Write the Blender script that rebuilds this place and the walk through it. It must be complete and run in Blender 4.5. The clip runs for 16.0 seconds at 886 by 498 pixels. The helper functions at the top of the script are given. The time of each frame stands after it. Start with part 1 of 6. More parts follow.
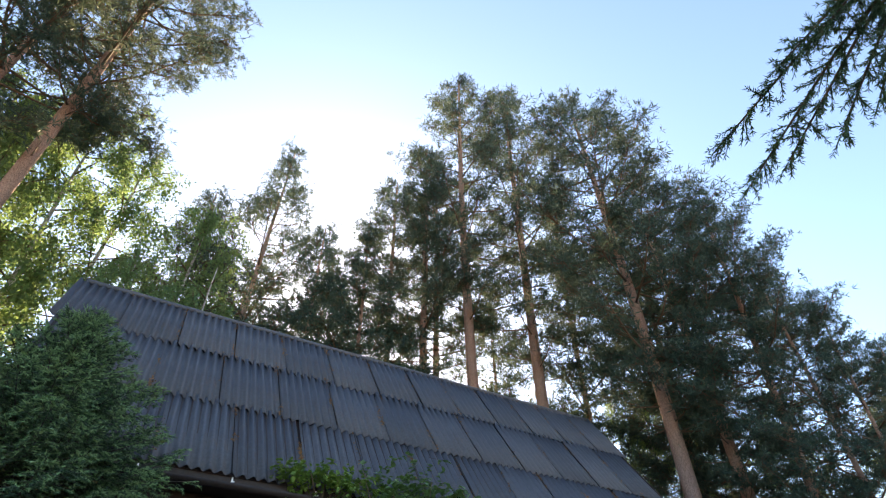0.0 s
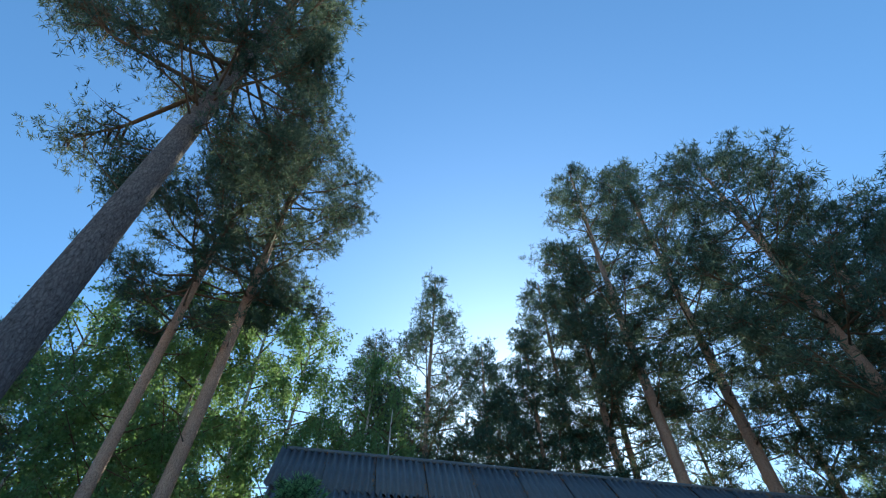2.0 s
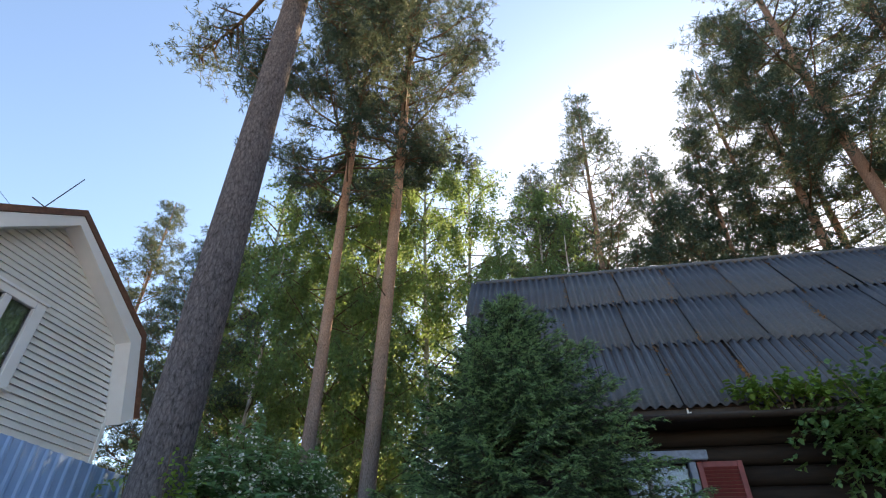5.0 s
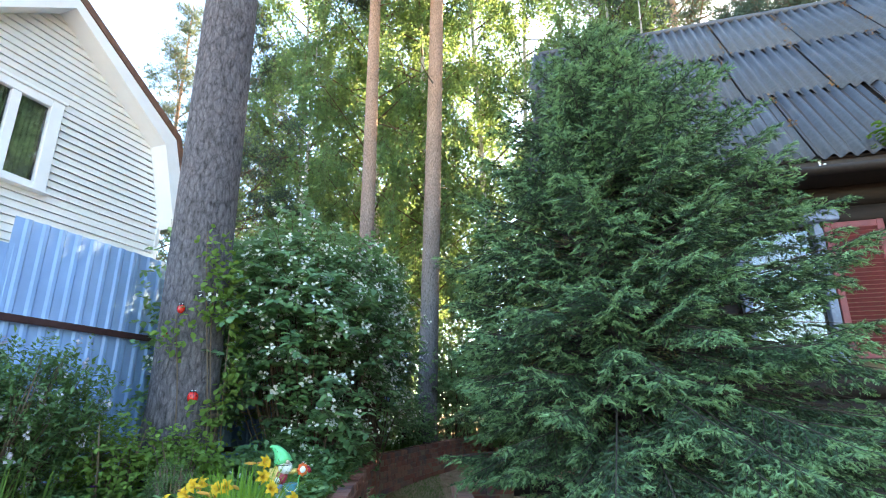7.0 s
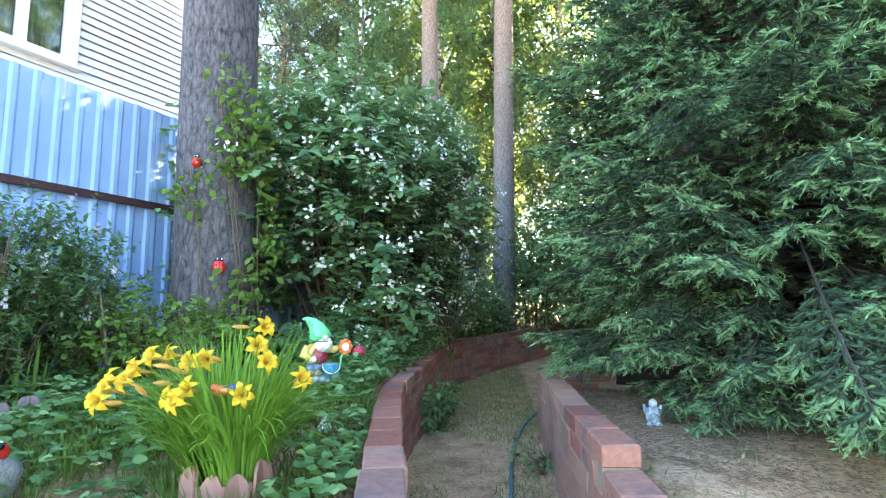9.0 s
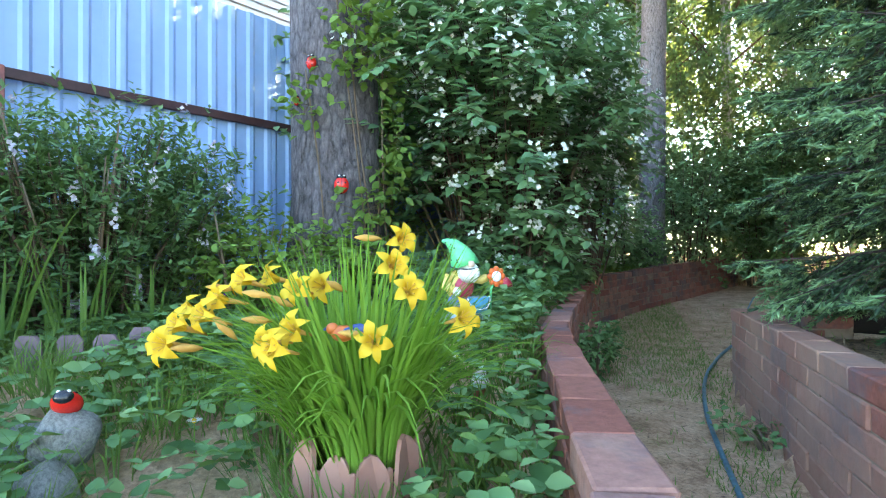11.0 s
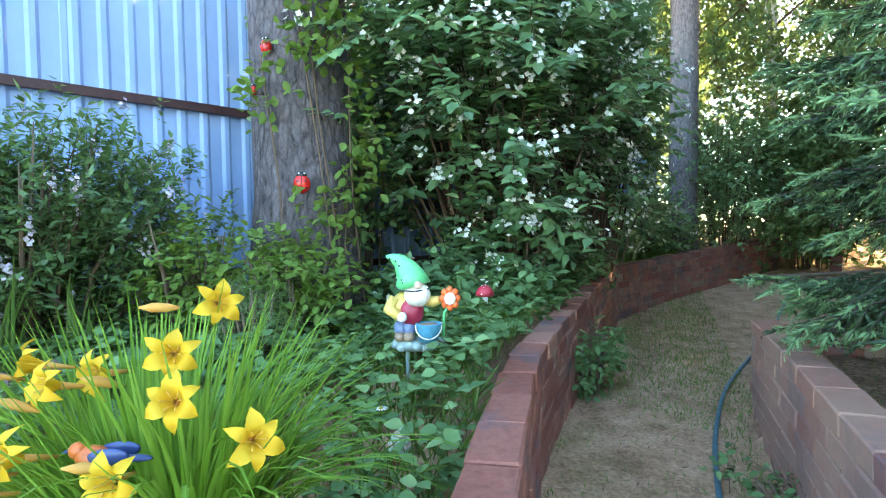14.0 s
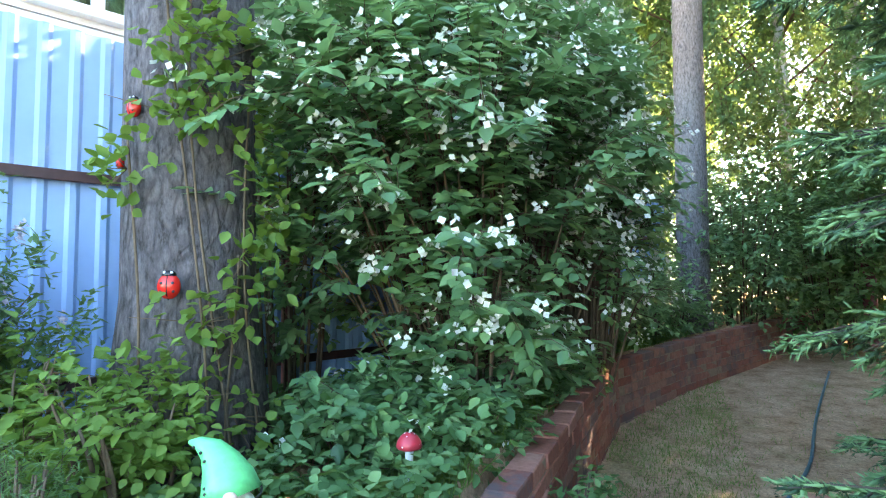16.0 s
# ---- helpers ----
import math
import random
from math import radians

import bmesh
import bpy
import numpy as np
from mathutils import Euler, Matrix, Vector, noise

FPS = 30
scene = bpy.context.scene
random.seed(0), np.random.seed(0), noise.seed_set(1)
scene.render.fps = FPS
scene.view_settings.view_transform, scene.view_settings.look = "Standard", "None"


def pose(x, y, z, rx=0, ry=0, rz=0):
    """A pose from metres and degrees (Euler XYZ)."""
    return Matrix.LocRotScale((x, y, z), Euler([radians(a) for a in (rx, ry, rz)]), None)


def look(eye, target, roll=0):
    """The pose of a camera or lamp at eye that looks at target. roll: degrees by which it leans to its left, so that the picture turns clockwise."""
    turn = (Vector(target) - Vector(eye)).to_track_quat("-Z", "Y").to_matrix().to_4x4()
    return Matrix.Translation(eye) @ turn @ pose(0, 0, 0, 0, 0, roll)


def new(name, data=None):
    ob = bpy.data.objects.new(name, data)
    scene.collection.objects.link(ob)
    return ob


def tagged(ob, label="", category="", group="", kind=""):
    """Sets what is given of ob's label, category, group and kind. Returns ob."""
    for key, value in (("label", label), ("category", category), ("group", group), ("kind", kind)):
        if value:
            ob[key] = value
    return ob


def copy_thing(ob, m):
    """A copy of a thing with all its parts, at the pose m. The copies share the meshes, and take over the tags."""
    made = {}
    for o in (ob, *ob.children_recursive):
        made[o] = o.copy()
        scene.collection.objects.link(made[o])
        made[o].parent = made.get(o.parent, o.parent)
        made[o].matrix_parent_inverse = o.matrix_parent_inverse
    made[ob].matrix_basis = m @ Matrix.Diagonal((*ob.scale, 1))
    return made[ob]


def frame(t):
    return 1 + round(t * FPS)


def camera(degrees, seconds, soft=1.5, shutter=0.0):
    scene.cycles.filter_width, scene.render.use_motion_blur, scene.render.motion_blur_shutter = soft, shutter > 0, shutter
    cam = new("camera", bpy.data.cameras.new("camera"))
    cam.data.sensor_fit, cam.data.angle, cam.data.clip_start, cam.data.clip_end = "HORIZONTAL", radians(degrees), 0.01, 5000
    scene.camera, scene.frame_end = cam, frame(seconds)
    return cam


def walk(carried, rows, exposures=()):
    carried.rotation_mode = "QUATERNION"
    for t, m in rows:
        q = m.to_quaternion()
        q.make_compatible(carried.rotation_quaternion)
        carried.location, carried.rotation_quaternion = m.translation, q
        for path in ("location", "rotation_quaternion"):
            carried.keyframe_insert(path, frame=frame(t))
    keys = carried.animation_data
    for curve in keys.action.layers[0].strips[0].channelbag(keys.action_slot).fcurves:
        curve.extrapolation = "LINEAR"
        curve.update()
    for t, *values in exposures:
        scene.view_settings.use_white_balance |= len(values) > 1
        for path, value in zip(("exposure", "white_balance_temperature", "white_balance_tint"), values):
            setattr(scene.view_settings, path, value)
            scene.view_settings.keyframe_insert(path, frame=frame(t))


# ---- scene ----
cam = camera(78.4, 16.0, 1.15)
METRES, EYE, TILT, LEAN, TURN = 6.2, 1.25, 41.0, 0.3, 0.0
ROWS = [
    (0.0, 0.0, 0.0, 0.0, 0.0, 0.0, 0.0),
    (0.5, 0.0061, -0.0058, -0.0038, 3.9, 3.54, 3.22),
    (1.0, 0.0033, -0.0088, 0.0075, 8.68, 7.28, 7.25),
    (1.5, 0.0011, -0.0133, 0.0098, 13.01, 10.88, 10.72),
    (2.0, -0.0078, -0.0158, 0.0101, 16.58, 13.16, 13.5),
    (2.5, -0.0195, -0.0153, 0.008, 20.04, 14.13, 16.09),
    (3.0, -0.0286, -0.0176, 0.0083, 23.31, 14.76, 18.46),
    (5.5, -0.1284, 0.0362, -0.0404, 35.71, -1.92, 26.02),
    (6.0, -0.1788, 0.0598, -0.0636, 36.76, -5.94, 26.78),
    (6.5, -0.2272, 0.091, -0.095, 38.36, -8.82, 27.86),
    (7.0, -0.2736, 0.1233, -0.1286, 39.58, -13.47, 28.75),
    (7.5, -0.3139, 0.159, -0.1583, 40.52, -16.17, 29.33),
    (8.0, -0.3552, 0.1846, -0.1918, 42.41, -16.27, 30.4),
    (8.5, -0.3964, 0.1919, -0.223, 44.89, -16.34, 31.55),
    (9.0, -0.4286, 0.2013, -0.2412, 47.54, -19.48, 32.82),
    (9.5, -0.4641, 0.2178, -0.2536, 50.96, -20.39, 34.39),
    (10.0, -0.5042, 0.2246, -0.2665, 56.35, -17.79, 36.25),
    (12.5, -0.584, 0.213, -0.2709, 64.52, -19.24, 38.74),
    (13.0, -0.5932, 0.2289, -0.2715, 64.95, -19.33, 38.88),
    (13.5, -0.5923, 0.2615, -0.2851, 65.47, -18.68, 39.23),
    (14.0, -0.5901, 0.2937, -0.3041, 66.27, -17.56, 39.52),
    (14.5, -0.6072, 0.3244, -0.3148, 66.9, -16.63, 39.5),
    (15.0, -0.6356, 0.3542, -0.3181, 67.25, -14.39, 39.52),
    (15.5, -0.6657, 0.3735, -0.3296, 67.65, -12.02, 39.47),
    (16.0, -0.6939, 0.3994, -0.3402, 68.02, -10.68, 39.54),
]
SUN_AZ, SUN_EL = -13.0, 30.0          # degrees: azimuth clockwise from +y, height over the horizon
EXPOSURES = [(0.0, 2.0, 7700, 12), (0.5, 1.8, 7100, 11), (1.0, 1.3, 6100, 4), (1.5, 1.05, 5500, -8), (3.0, 0.93, 5350, -10), (4.2, 1.3, 6700, 4), (5.5, 2.05, 8300, 12), (6.5, 2.8, 8100, 8), (7.0, 3.5, 8000, 6), (9.0, 4.12, 8000, 7), (12.5, 4.03, 8100, 5), (16.0, 4.4, 8100, 5)]
walk(cam, [(t, pose(0, 0, EYE, TILT, LEAN, TURN) @ pose(METRES * x, METRES * y, METRES * z, 90 + pitch, roll, yaw)) for t, x, y, z, yaw, pitch, roll in ROWS], EXPOSURES)

# ---- world and sun ----
world = bpy.data.worlds.new("evening_sky")
scene.world = world
world.use_nodes = True
wn = world.node_tree.nodes
sky = wn.new("ShaderNodeTexSky")
sky.sky_type = "NISHITA"
sky.sun_disc = False
sky.sun_elevation = radians(SUN_EL)
sky.sun_rotation = radians(SUN_AZ)
sky.air_density, sky.dust_density, sky.ozone_density = 1.0, 0.5, 4.0
world.node_tree.links.new(sky.outputs[0], wn["Background"].inputs[0])
wn["Background"].inputs[1].default_value = 0.13
sun_to = Vector((math.sin(radians(SUN_AZ)) * math.cos(radians(SUN_EL)), math.cos(radians(SUN_AZ)) * math.cos(radians(SUN_EL)), math.sin(radians(SUN_EL))))
sun = new("sun", bpy.data.lights.new("sun", "SUN"))
sun.data.energy, sun.data.angle, sun.data.color = 4.5, radians(0.6), (1.0, 0.83, 0.6)
sun.matrix_world = look(sun_to * 60, (0, 0, 0))
tagged(sun, kind="structure")


# ---- materials ----
class Mat:
    """A small builder of procedural node materials."""

    def __init__(self, name, rough=0.8, metal=0.0, spec=0.3):
        self.m = bpy.data.materials.new(name)
        self.m.use_nodes = True
        self.t = self.m.node_tree
        self.b = self.t.nodes["Principled BSDF"]
        self.b.inputs["Roughness"].default_value = rough
        self.b.inputs["Metallic"].default_value = metal
        self.b.inputs["Specular IOR Level"].default_value = spec
        self.co = self.t.nodes.new("ShaderNodeTexCoord").outputs["Object"]

    def n(self, kind, **vals):
        node = self.t.nodes.new(kind)
        for k, v in vals.items():
            node.inputs[k].default_value = v
        return node

    def link(self, a, b):
        self.t.links.new(a, b)

    def mapped(self, scale):
        mp = self.n("ShaderNodeMapping", Scale=scale)
        self.link(self.co, mp.inputs["Vector"])
        return mp.outputs[0]

    def noise(self, scale, detail=5.0, rough=0.6, stretch=(1, 1, 1)):
        t = self.n("ShaderNodeTexNoise", Scale=scale, Detail=detail, Roughness=rough)
        self.link(self.mapped(stretch), t.inputs["Vector"])
        return t.outputs["Fac"]

    def voronoi(self, scale, stretch=(1, 1, 1), feature="DISTANCE_TO_EDGE"):
        t = self.n("ShaderNodeTexVoronoi", Scale=scale)
        t.feature = feature
        warp = self.n("ShaderNodeTexNoise", Scale=3.0, Detail=2.0)
        self.link(self.co, warp.inputs["Vector"])
        mix = self.n("ShaderNodeMix", Factor=0.12)
        mix.data_type = "VECTOR"
        self.link(self.mapped(stretch), mix.inputs["A"])
        self.link(warp.outputs["Color"], mix.inputs["B"])
        self.link(mix.outputs["Result"], t.inputs["Vector"])
        return t.outputs["Distance"]

    def ramp(self, fac, stops):
        r = self.n("ShaderNodeValToRGB")
        el = r.color_ramp.elements
        while len(el) < len(stops):
            el.new(0.5)
        for e, (p, c) in zip(el, stops):
            e.position, e.color = p, (*c, 1)
        self.link(fac, r.inputs[0])
        return r.outputs[0]

    def mix(self, fac, a, b, mode="MIX"):
        m = self.n("ShaderNodeMix")
        m.data_type, m.blend_type = "RGBA", mode
        for val, key in ((fac, "Factor"), (a, "A"), (b, "B")):
            sock = [s for s in m.inputs if s.name == key and (s.type == "VALUE" if key == "Factor" else s.type == "RGBA")][0]
            if isinstance(val, (int, float)):
                sock.default_value = val
            elif isinstance(val, tuple):
                sock.default_value = (*val, 1)
            else:
                self.link(val, sock)
        return [s for s in m.outputs if s.type == "RGBA"][0]

    def color(self, out):
        if isinstance(out, tuple):
            self.b.inputs["Base Color"].default_value = (*out, 1)
        else:
            self.link(out, self.b.inputs["Base Color"])
        return self

    def bump(self, fac, strength=0.5, dist=0.02):
        bp = self.n("ShaderNodeBump", Strength=strength, Distance=dist)
        self.link(fac, bp.inputs["Height"])
        self.link(bp.outputs[0], self.b.inputs["Normal"])
        return self

    def rnd(self):
        return self.n("ShaderNodeObjectInfo").outputs["Random"]

    def island(self):
        return self.n("ShaderNodeNewGeometry").outputs["Random Per Island"]

    def height(self, lo, hi):
        s = self.n("ShaderNodeSeparateXYZ")
        self.link(self.co, s.inputs[0])
        mr = self.n("ShaderNodeMapRange", **{"From Min": lo, "From Max": hi})
        self.link(s.outputs["Z"], mr.inputs["Value"])
        return mr.outputs["Result"]


def leaf_material(name, stops, through_light=0.35, rough=0.62, tint=(0.30, 0.42, 0.05), spec=0.25):
    k = Mat(name, rough, 0.0, spec)
    col = k.ramp(k.island(), stops)
    big = k.noise(1.3, 2.0)
    col = k.mix(big, col, k.mix(0.5, col, (0.5, 0.5, 0.5), "MULTIPLY"))
    k.color(col)
    tr = k.n("ShaderNodeBsdfTranslucent")
    k.link(k.mix(0.6, col, tint, "MIX"), tr.inputs["Color"])
    mx = k.n("ShaderNodeMixShader", Fac=through_light)
    k.link(k.b.outputs[0], mx.inputs[1])
    k.link(tr.outputs[0], mx.inputs[2])
    k.link(mx.outputs[0], k.t.nodes["Material Output"].inputs["Surface"])
    return k.m


def plain(name, col, rough=0.6, metal=0.0, spec=0.4, vary=0.25, scale=18.0):
    k = Mat(name, rough, metal, spec)
    f = k.noise(scale, 4.0)
    dark = tuple(c * (1 - vary) for c in col)
    lite = tuple(min(1, c * (1 + vary)) for c in col)
    k.color(k.ramp(f, [(0.3, dark), (0.7, lite)])).bump(f, 0.15, 0.004)
    return k.m


M_SPRUCE = leaf_material("spruce_needles", [(0, (0.026, 0.066, 0.038)), (0.6, (0.046, 0.106, 0.056)), (1, (0.08, 0.160, 0.080))], 0.15, spec=0.35)
M_SPRUCE_TIP = leaf_material("fresh_spruce_shoots", [(0, (0.13, 0.26, 0.125)), (0.6, (0.19, 0.36, 0.165)), (1, (0.27, 0.46, 0.21))], 0.25, spec=0.35)
M_SPRUCE_DRY = leaf_material("dry_needles", [(0, (0.16, 0.11, 0.05)), (1, (0.12, 0.13, 0.05))], 0.1)
M_PINE = leaf_material("pine_needles", [(0, (0.026, 0.066, 0.060)), (0.6, (0.046, 0.10, 0.082)), (1, (0.09, 0.15, 0.105))], 0.3, tint=(0.25, 0.28, 0.16))
M_BIRCH = leaf_material("birch_leaves", [(0, (0.068, 0.15, 0.085)), (0.7, (0.12, 0.235, 0.115)), (1, (0.19, 0.32, 0.125))], 0.48, tint=(0.42, 0.55, 0.17))
M_JASMINE = leaf_material("mock_orange_leaves", [(0, (0.085, 0.20, 0.105)), (0.6, (0.16, 0.33, 0.155)), (1, (0.26, 0.46, 0.21))], 0.38, 0.42, tint=(0.36, 0.52, 0.15), spec=0.5)
M_SHRUB = leaf_material("shrub_leaves", [(0, (0.062, 0.15, 0.065)), (0.6, (0.11, 0.23, 0.095)), (1, (0.18, 0.32, 0.14))], 0.35, 0.45, spec=0.45)
M_COVER = leaf_material("ground_cover_leaves", [(0, (0.055, 0.14, 0.05)), (0.4, (0.10, 0.22, 0.085)), (0.8, (0.16, 0.31, 0.12)), (1, (0.25, 0.40, 0.17))], 0.25)
M_VINE = leaf_material("vine_leaves", [(0, (0.10, 0.2, 0.04)), (1, (0.20, 0.33, 0.08))], 0.35)
M_GRASS = leaf_material("grass_blades", [(0, (0.085, 0.175, 0.045)), (1, (0.18, 0.31, 0.08))], 0.35)
M_LILY = leaf_material("daylily_leaves", [(0, (0.13, 0.30, 0.03)), (1, (0.26, 0.48, 0.08))], 0.4)
M_PETAL = leaf_material("yellow_petals", [(0, (0.80, 0.47, 0.03)), (1, (0.84, 0.58, 0.06))], 0.3, tint=(0.9, 0.6, 0.05))
M_BUD = leaf_material("orange_buds", [(0, (0.6, 0.25, 0.05)), (1, (0.75, 0.45, 0.12))], 0.2, tint=(0.7, 0.35, 0.05))
M_WHITE_PETAL = leaf_material("white_petals", [(0, (0.82, 0.83, 0.76)), (1, (0.90, 0.91, 0.87))], 0.3, tint=(0.88, 0.88, 0.8))
M_LILAC = leaf_material("pale_lilac_petals", [(0, (0.5, 0.45, 0.55)), (1, (0.7, 0.66, 0.7))], 0.25, tint=(0.6, 0.5, 0.6))


def bark(name, low, high, z0, z1, scale=24.0, depth=1.0):
    k = Mat(name, 0.9, 0.0, 0.15)
    cracks = k.voronoi(scale, (1, 1, 0.38))
    flakes = k.noise(scale * 1.5, 7.0, 0.75, (1, 1, 0.36))
    fine = k.noise(scale * 4, 5.0, 0.7, (1, 1, 0.5))
    blotch = k.noise(1.6, 4.0)
    plates = k.mix(blotch, tuple(c * 0.75 for c in low), tuple(c * 1.2 for c in low))
    upper = k.mix(blotch, tuple(c * 0.75 for c in high), tuple(min(1, c * 1.2) for c in high))
    col = k.mix(k.height(z0, z1), plates, upper)
    lo = 1 - 0.35 * depth
    col = k.mix(1.0, col, k.ramp(cracks, [(0.0, (lo, lo, lo)), (0.16, (1, 1, 1))]), "MULTIPLY")
    col = k.mix(1.0, col, k.ramp(flakes, [(0.34, (0.38, 0.35, 0.34)), (0.47, (0.95, 0.95, 0.95)), (0.66, (1.55, 1.5, 1.5))]), "MULTIPLY")
    col = k.mix(1.0, col, k.ramp(fine, [(0.25, (0.75, 0.75, 0.75)), (0.75, (1.2, 1.2, 1.2))]), "MULTIPLY")
    k.color(col)
    h = k.n("ShaderNodeMath")
    h.operation = "ADD"
    k.link(k.ramp(cracks, [(0.0, (0, 0, 0)), (0.2, (0.3, 0.3, 0.3))]), h.inputs[0])
    k.link(flakes, h.inputs[1])
    k.bump(h.outputs[0], 0.9 * depth, 0.03)
    return k.m


M_BARK = bark("pine_bark", (0.138, 0.126, 0.136), (0.16, 0.135, 0.13), 4, 10, 20.0)
M_BARK2 = bark("orange_pine_bark", (0.20, 0.185, 0.185), (0.37, 0.235, 0.17), 3.0, 7.5, 34.0, 0.5)
M_BIRCHBARK = bark("birch_bark", (0.5, 0.48, 0.44), (0.55, 0.53, 0.5), 1, 3, 9.0, 0.6)
# Spruce wood darker than the twigs: the crown's inner shade is in the colour.
M_SHADED_SPRUCEWOOD = plain("shade_darkened_spruce_wood", (0.05, 0.040, 0.033), 0.95)
M_TWIG = plain("twigs", (0.13, 0.09, 0.06), 0.9)


def ground_material():
    k = Mat("soil_and_grass", 0.95, 0.0, 0.1)
    patch = k.noise(1.1, 4.0, 0.65)
    fine = k.noise(45.0, 5.0, 0.7)
    litter = k.noise(4.5, 8.0, 0.75, (1, 1, 1))
    soil = k.ramp(litter, [(0.32, (0.22, 0.125, 0.075)), (0.47, (0.44, 0.275, 0.175)), (0.70, (0.62, 0.43, 0.30))])
    green = k.ramp(fine, [(0.3, (0.10, 0.14, 0.035)), (0.7, (0.20, 0.26, 0.075))])
    col = k.mix(k.ramp(patch, [(0.54, (0, 0, 0)), (0.70, (0.5, 0.5, 0.5))]), soil, green)
    col = k.mix(1.0, col, k.ramp(fine, [(0.28, (0.62, 0.62, 0.62)), (0.72, (1.5, 1.5, 1.5))]), "MULTIPLY")
    k.color(col).bump(fine, 0.9, 0.02)
    return k.m


M_GROUND = ground_material()


def brick_material(name="red_brick", dust=0.0):
    k = Mat(name, 0.85, 0.0, 0.2)
    k.co = k.n("ShaderNodeNewGeometry").outputs["Position"]
    f, g, st = k.noise(30.0, 5.0, 0.7), k.noise(5.0, 3.0), k.noise(3.2, 5.0, 0.7)
    base = k.ramp(k.rnd(), [(0, (0.25, 0.085, 0.062)), (0.45, (0.33, 0.125, 0.092)), (0.8, (0.39, 0.18, 0.135)), (1, (0.19, 0.115, 0.105))])
    col = k.mix(1.0, base, k.ramp(f, [(0.25, (0.65, 0.65, 0.65)), (0.75, (1.2, 1.2, 1.2))]), "MULTIPLY")
    col = k.mix(k.ramp(g, [(0.58, (0, 0, 0)), (0.78, (0.4, 0.4, 0.4))]), col, (0.36, 0.28, 0.22))
    col = k.mix(k.ramp(st, [(0.50, (0, 0, 0)), (0.64, (0.78, 0.78, 0.78))]), col, (0.11, 0.10, 0.11))
    if dust:
        col = k.mix(k.ramp(k.noise(2.3, 4.0), [(0.35, (dust, dust, dust)), (0.65, (0.25, 0.25, 0.25))]), col, (0.36, 0.215, 0.155))
    k.color(col).bump(f, 0.5, 0.006)
    return k.m


M_BRICK = brick_material()
M_BRICK_DUSTY = brick_material("dusty_brick", 0.8)
M_MORTAR = plain("dusty_mortar", (0.27, 0.185, 0.135), 0.95)


def slate_material():
    k = Mat("weathered_cement_sheet", 0.62, 0.0, 0.45)
    f, g, s = k.noise(22.0, 6.0, 0.7), k.noise(1.2, 4.0), k.noise(2.5, 5.0, 0.7, (3, 0.4, 1))
    base = k.ramp(k.rnd(), [(0, (0.058, 0.066, 0.082)), (1, (0.092, 0.098, 0.112))])
    col = k.mix(1.0, base, k.ramp(f, [(0.25, (0.7, 0.7, 0.7)), (0.75, (1.3, 1.3, 1.3))]), "MULTIPLY")
    col = k.mix(k.ramp(s, [(0.55, (0, 0, 0)), (0.8, (0.55, 0.55, 0.55))]), col, (0.075, 0.06, 0.05))
    col = k.mix(k.ramp(g, [(0.55, (0, 0, 0)), (0.75, (0.5, 0.5, 0.5))]), col, (0.15, 0.115, 0.09))
    k.color(col).bump(f, 0.4, 0.004)
    return k.m


M_SLATE = slate_material()


def log_material():
    k = Mat("dark_stained_logs", 0.75, 0.0, 0.3)
    f = k.noise(14.0, 6.0, 0.7, (0.12, 1, 1))
    k.color(k.ramp(f, [(0.3, (0.010, 0.007, 0.006)), (0.7, (0.032, 0.021, 0.016))])).bump(f, 0.5, 0.01)
    return k.m


M_LOG = log_material()
M_MOSS = plain("caulking_moss", (0.20, 0.16, 0.10), 0.95)
M_SHUTTER = plain("red_brown_paint", (0.21, 0.05, 0.052), 0.55, 0, 0.4, 0.2, 10)
M_FRAMEBLUE = plain("greyed_blue_paint", (0.17, 0.21, 0.29), 0.5)
M_DARKWOOD = plain("dark_fascia", (0.035, 0.025, 0.022), 0.6)
M_SIDING = plain("white_siding", (0.76, 0.74, 0.70), 0.5, 0, 0.35, 0.04, 3.0)
M_WHITE = plain("white_plastic", (0.82, 0.82, 0.82), 0.4, 0, 0.5, 0.03, 3.0)
M_ROOFTRIM = plain("brown_roof_trim", (0.16, 0.075, 0.05), 0.45)
M_FENCE = plain("blue_painted_steel", (0.225, 0.375, 0.63), 0.5, 0.0, 0.35, 0.08, 2.5)
M_RAIL = plain("dark_red_steel", (0.05, 0.022, 0.024), 0.5)
M_POST = plain("red_brown_post_paint", (0.22, 0.075, 0.07), 0.5)
M_CURTAIN = plain("green_curtain", (0.25, 0.36, 0.16), 0.9, vary=0.5, scale=7)


def glass_material(name="window_glass", tint=(0.9, 0.95, 0.95)):
    k = Mat(name, 0.02, 0.0, 0.5)
    k.color(tint)
    k.b.inputs["Transmission Weight"].default_value = 1.0
    k.b.inputs["IOR"].default_value = 1.7
    return k.m


M_GLASS = glass_material()
M_DARKROOM = plain("dim_room", (0.05, 0.05, 0.05), 0.9)


# ---- mesh helpers ----
def mesh_object(name, verts, faces, material, parent=None, smooth=False, m=None):
    me = bpy.data.meshes.new(name)
    me.from_pydata([tuple(v) for v in verts], [], [tuple(f) for f in faces])
    if smooth:
        me.polygons.foreach_set("use_smooth", [True] * len(me.polygons))
    me.materials.append(material)
    me.update()
    ob = new(name, me)
    if parent:
        ob.parent = parent
    if m is not None:
        ob.matrix_basis = m
    return ob


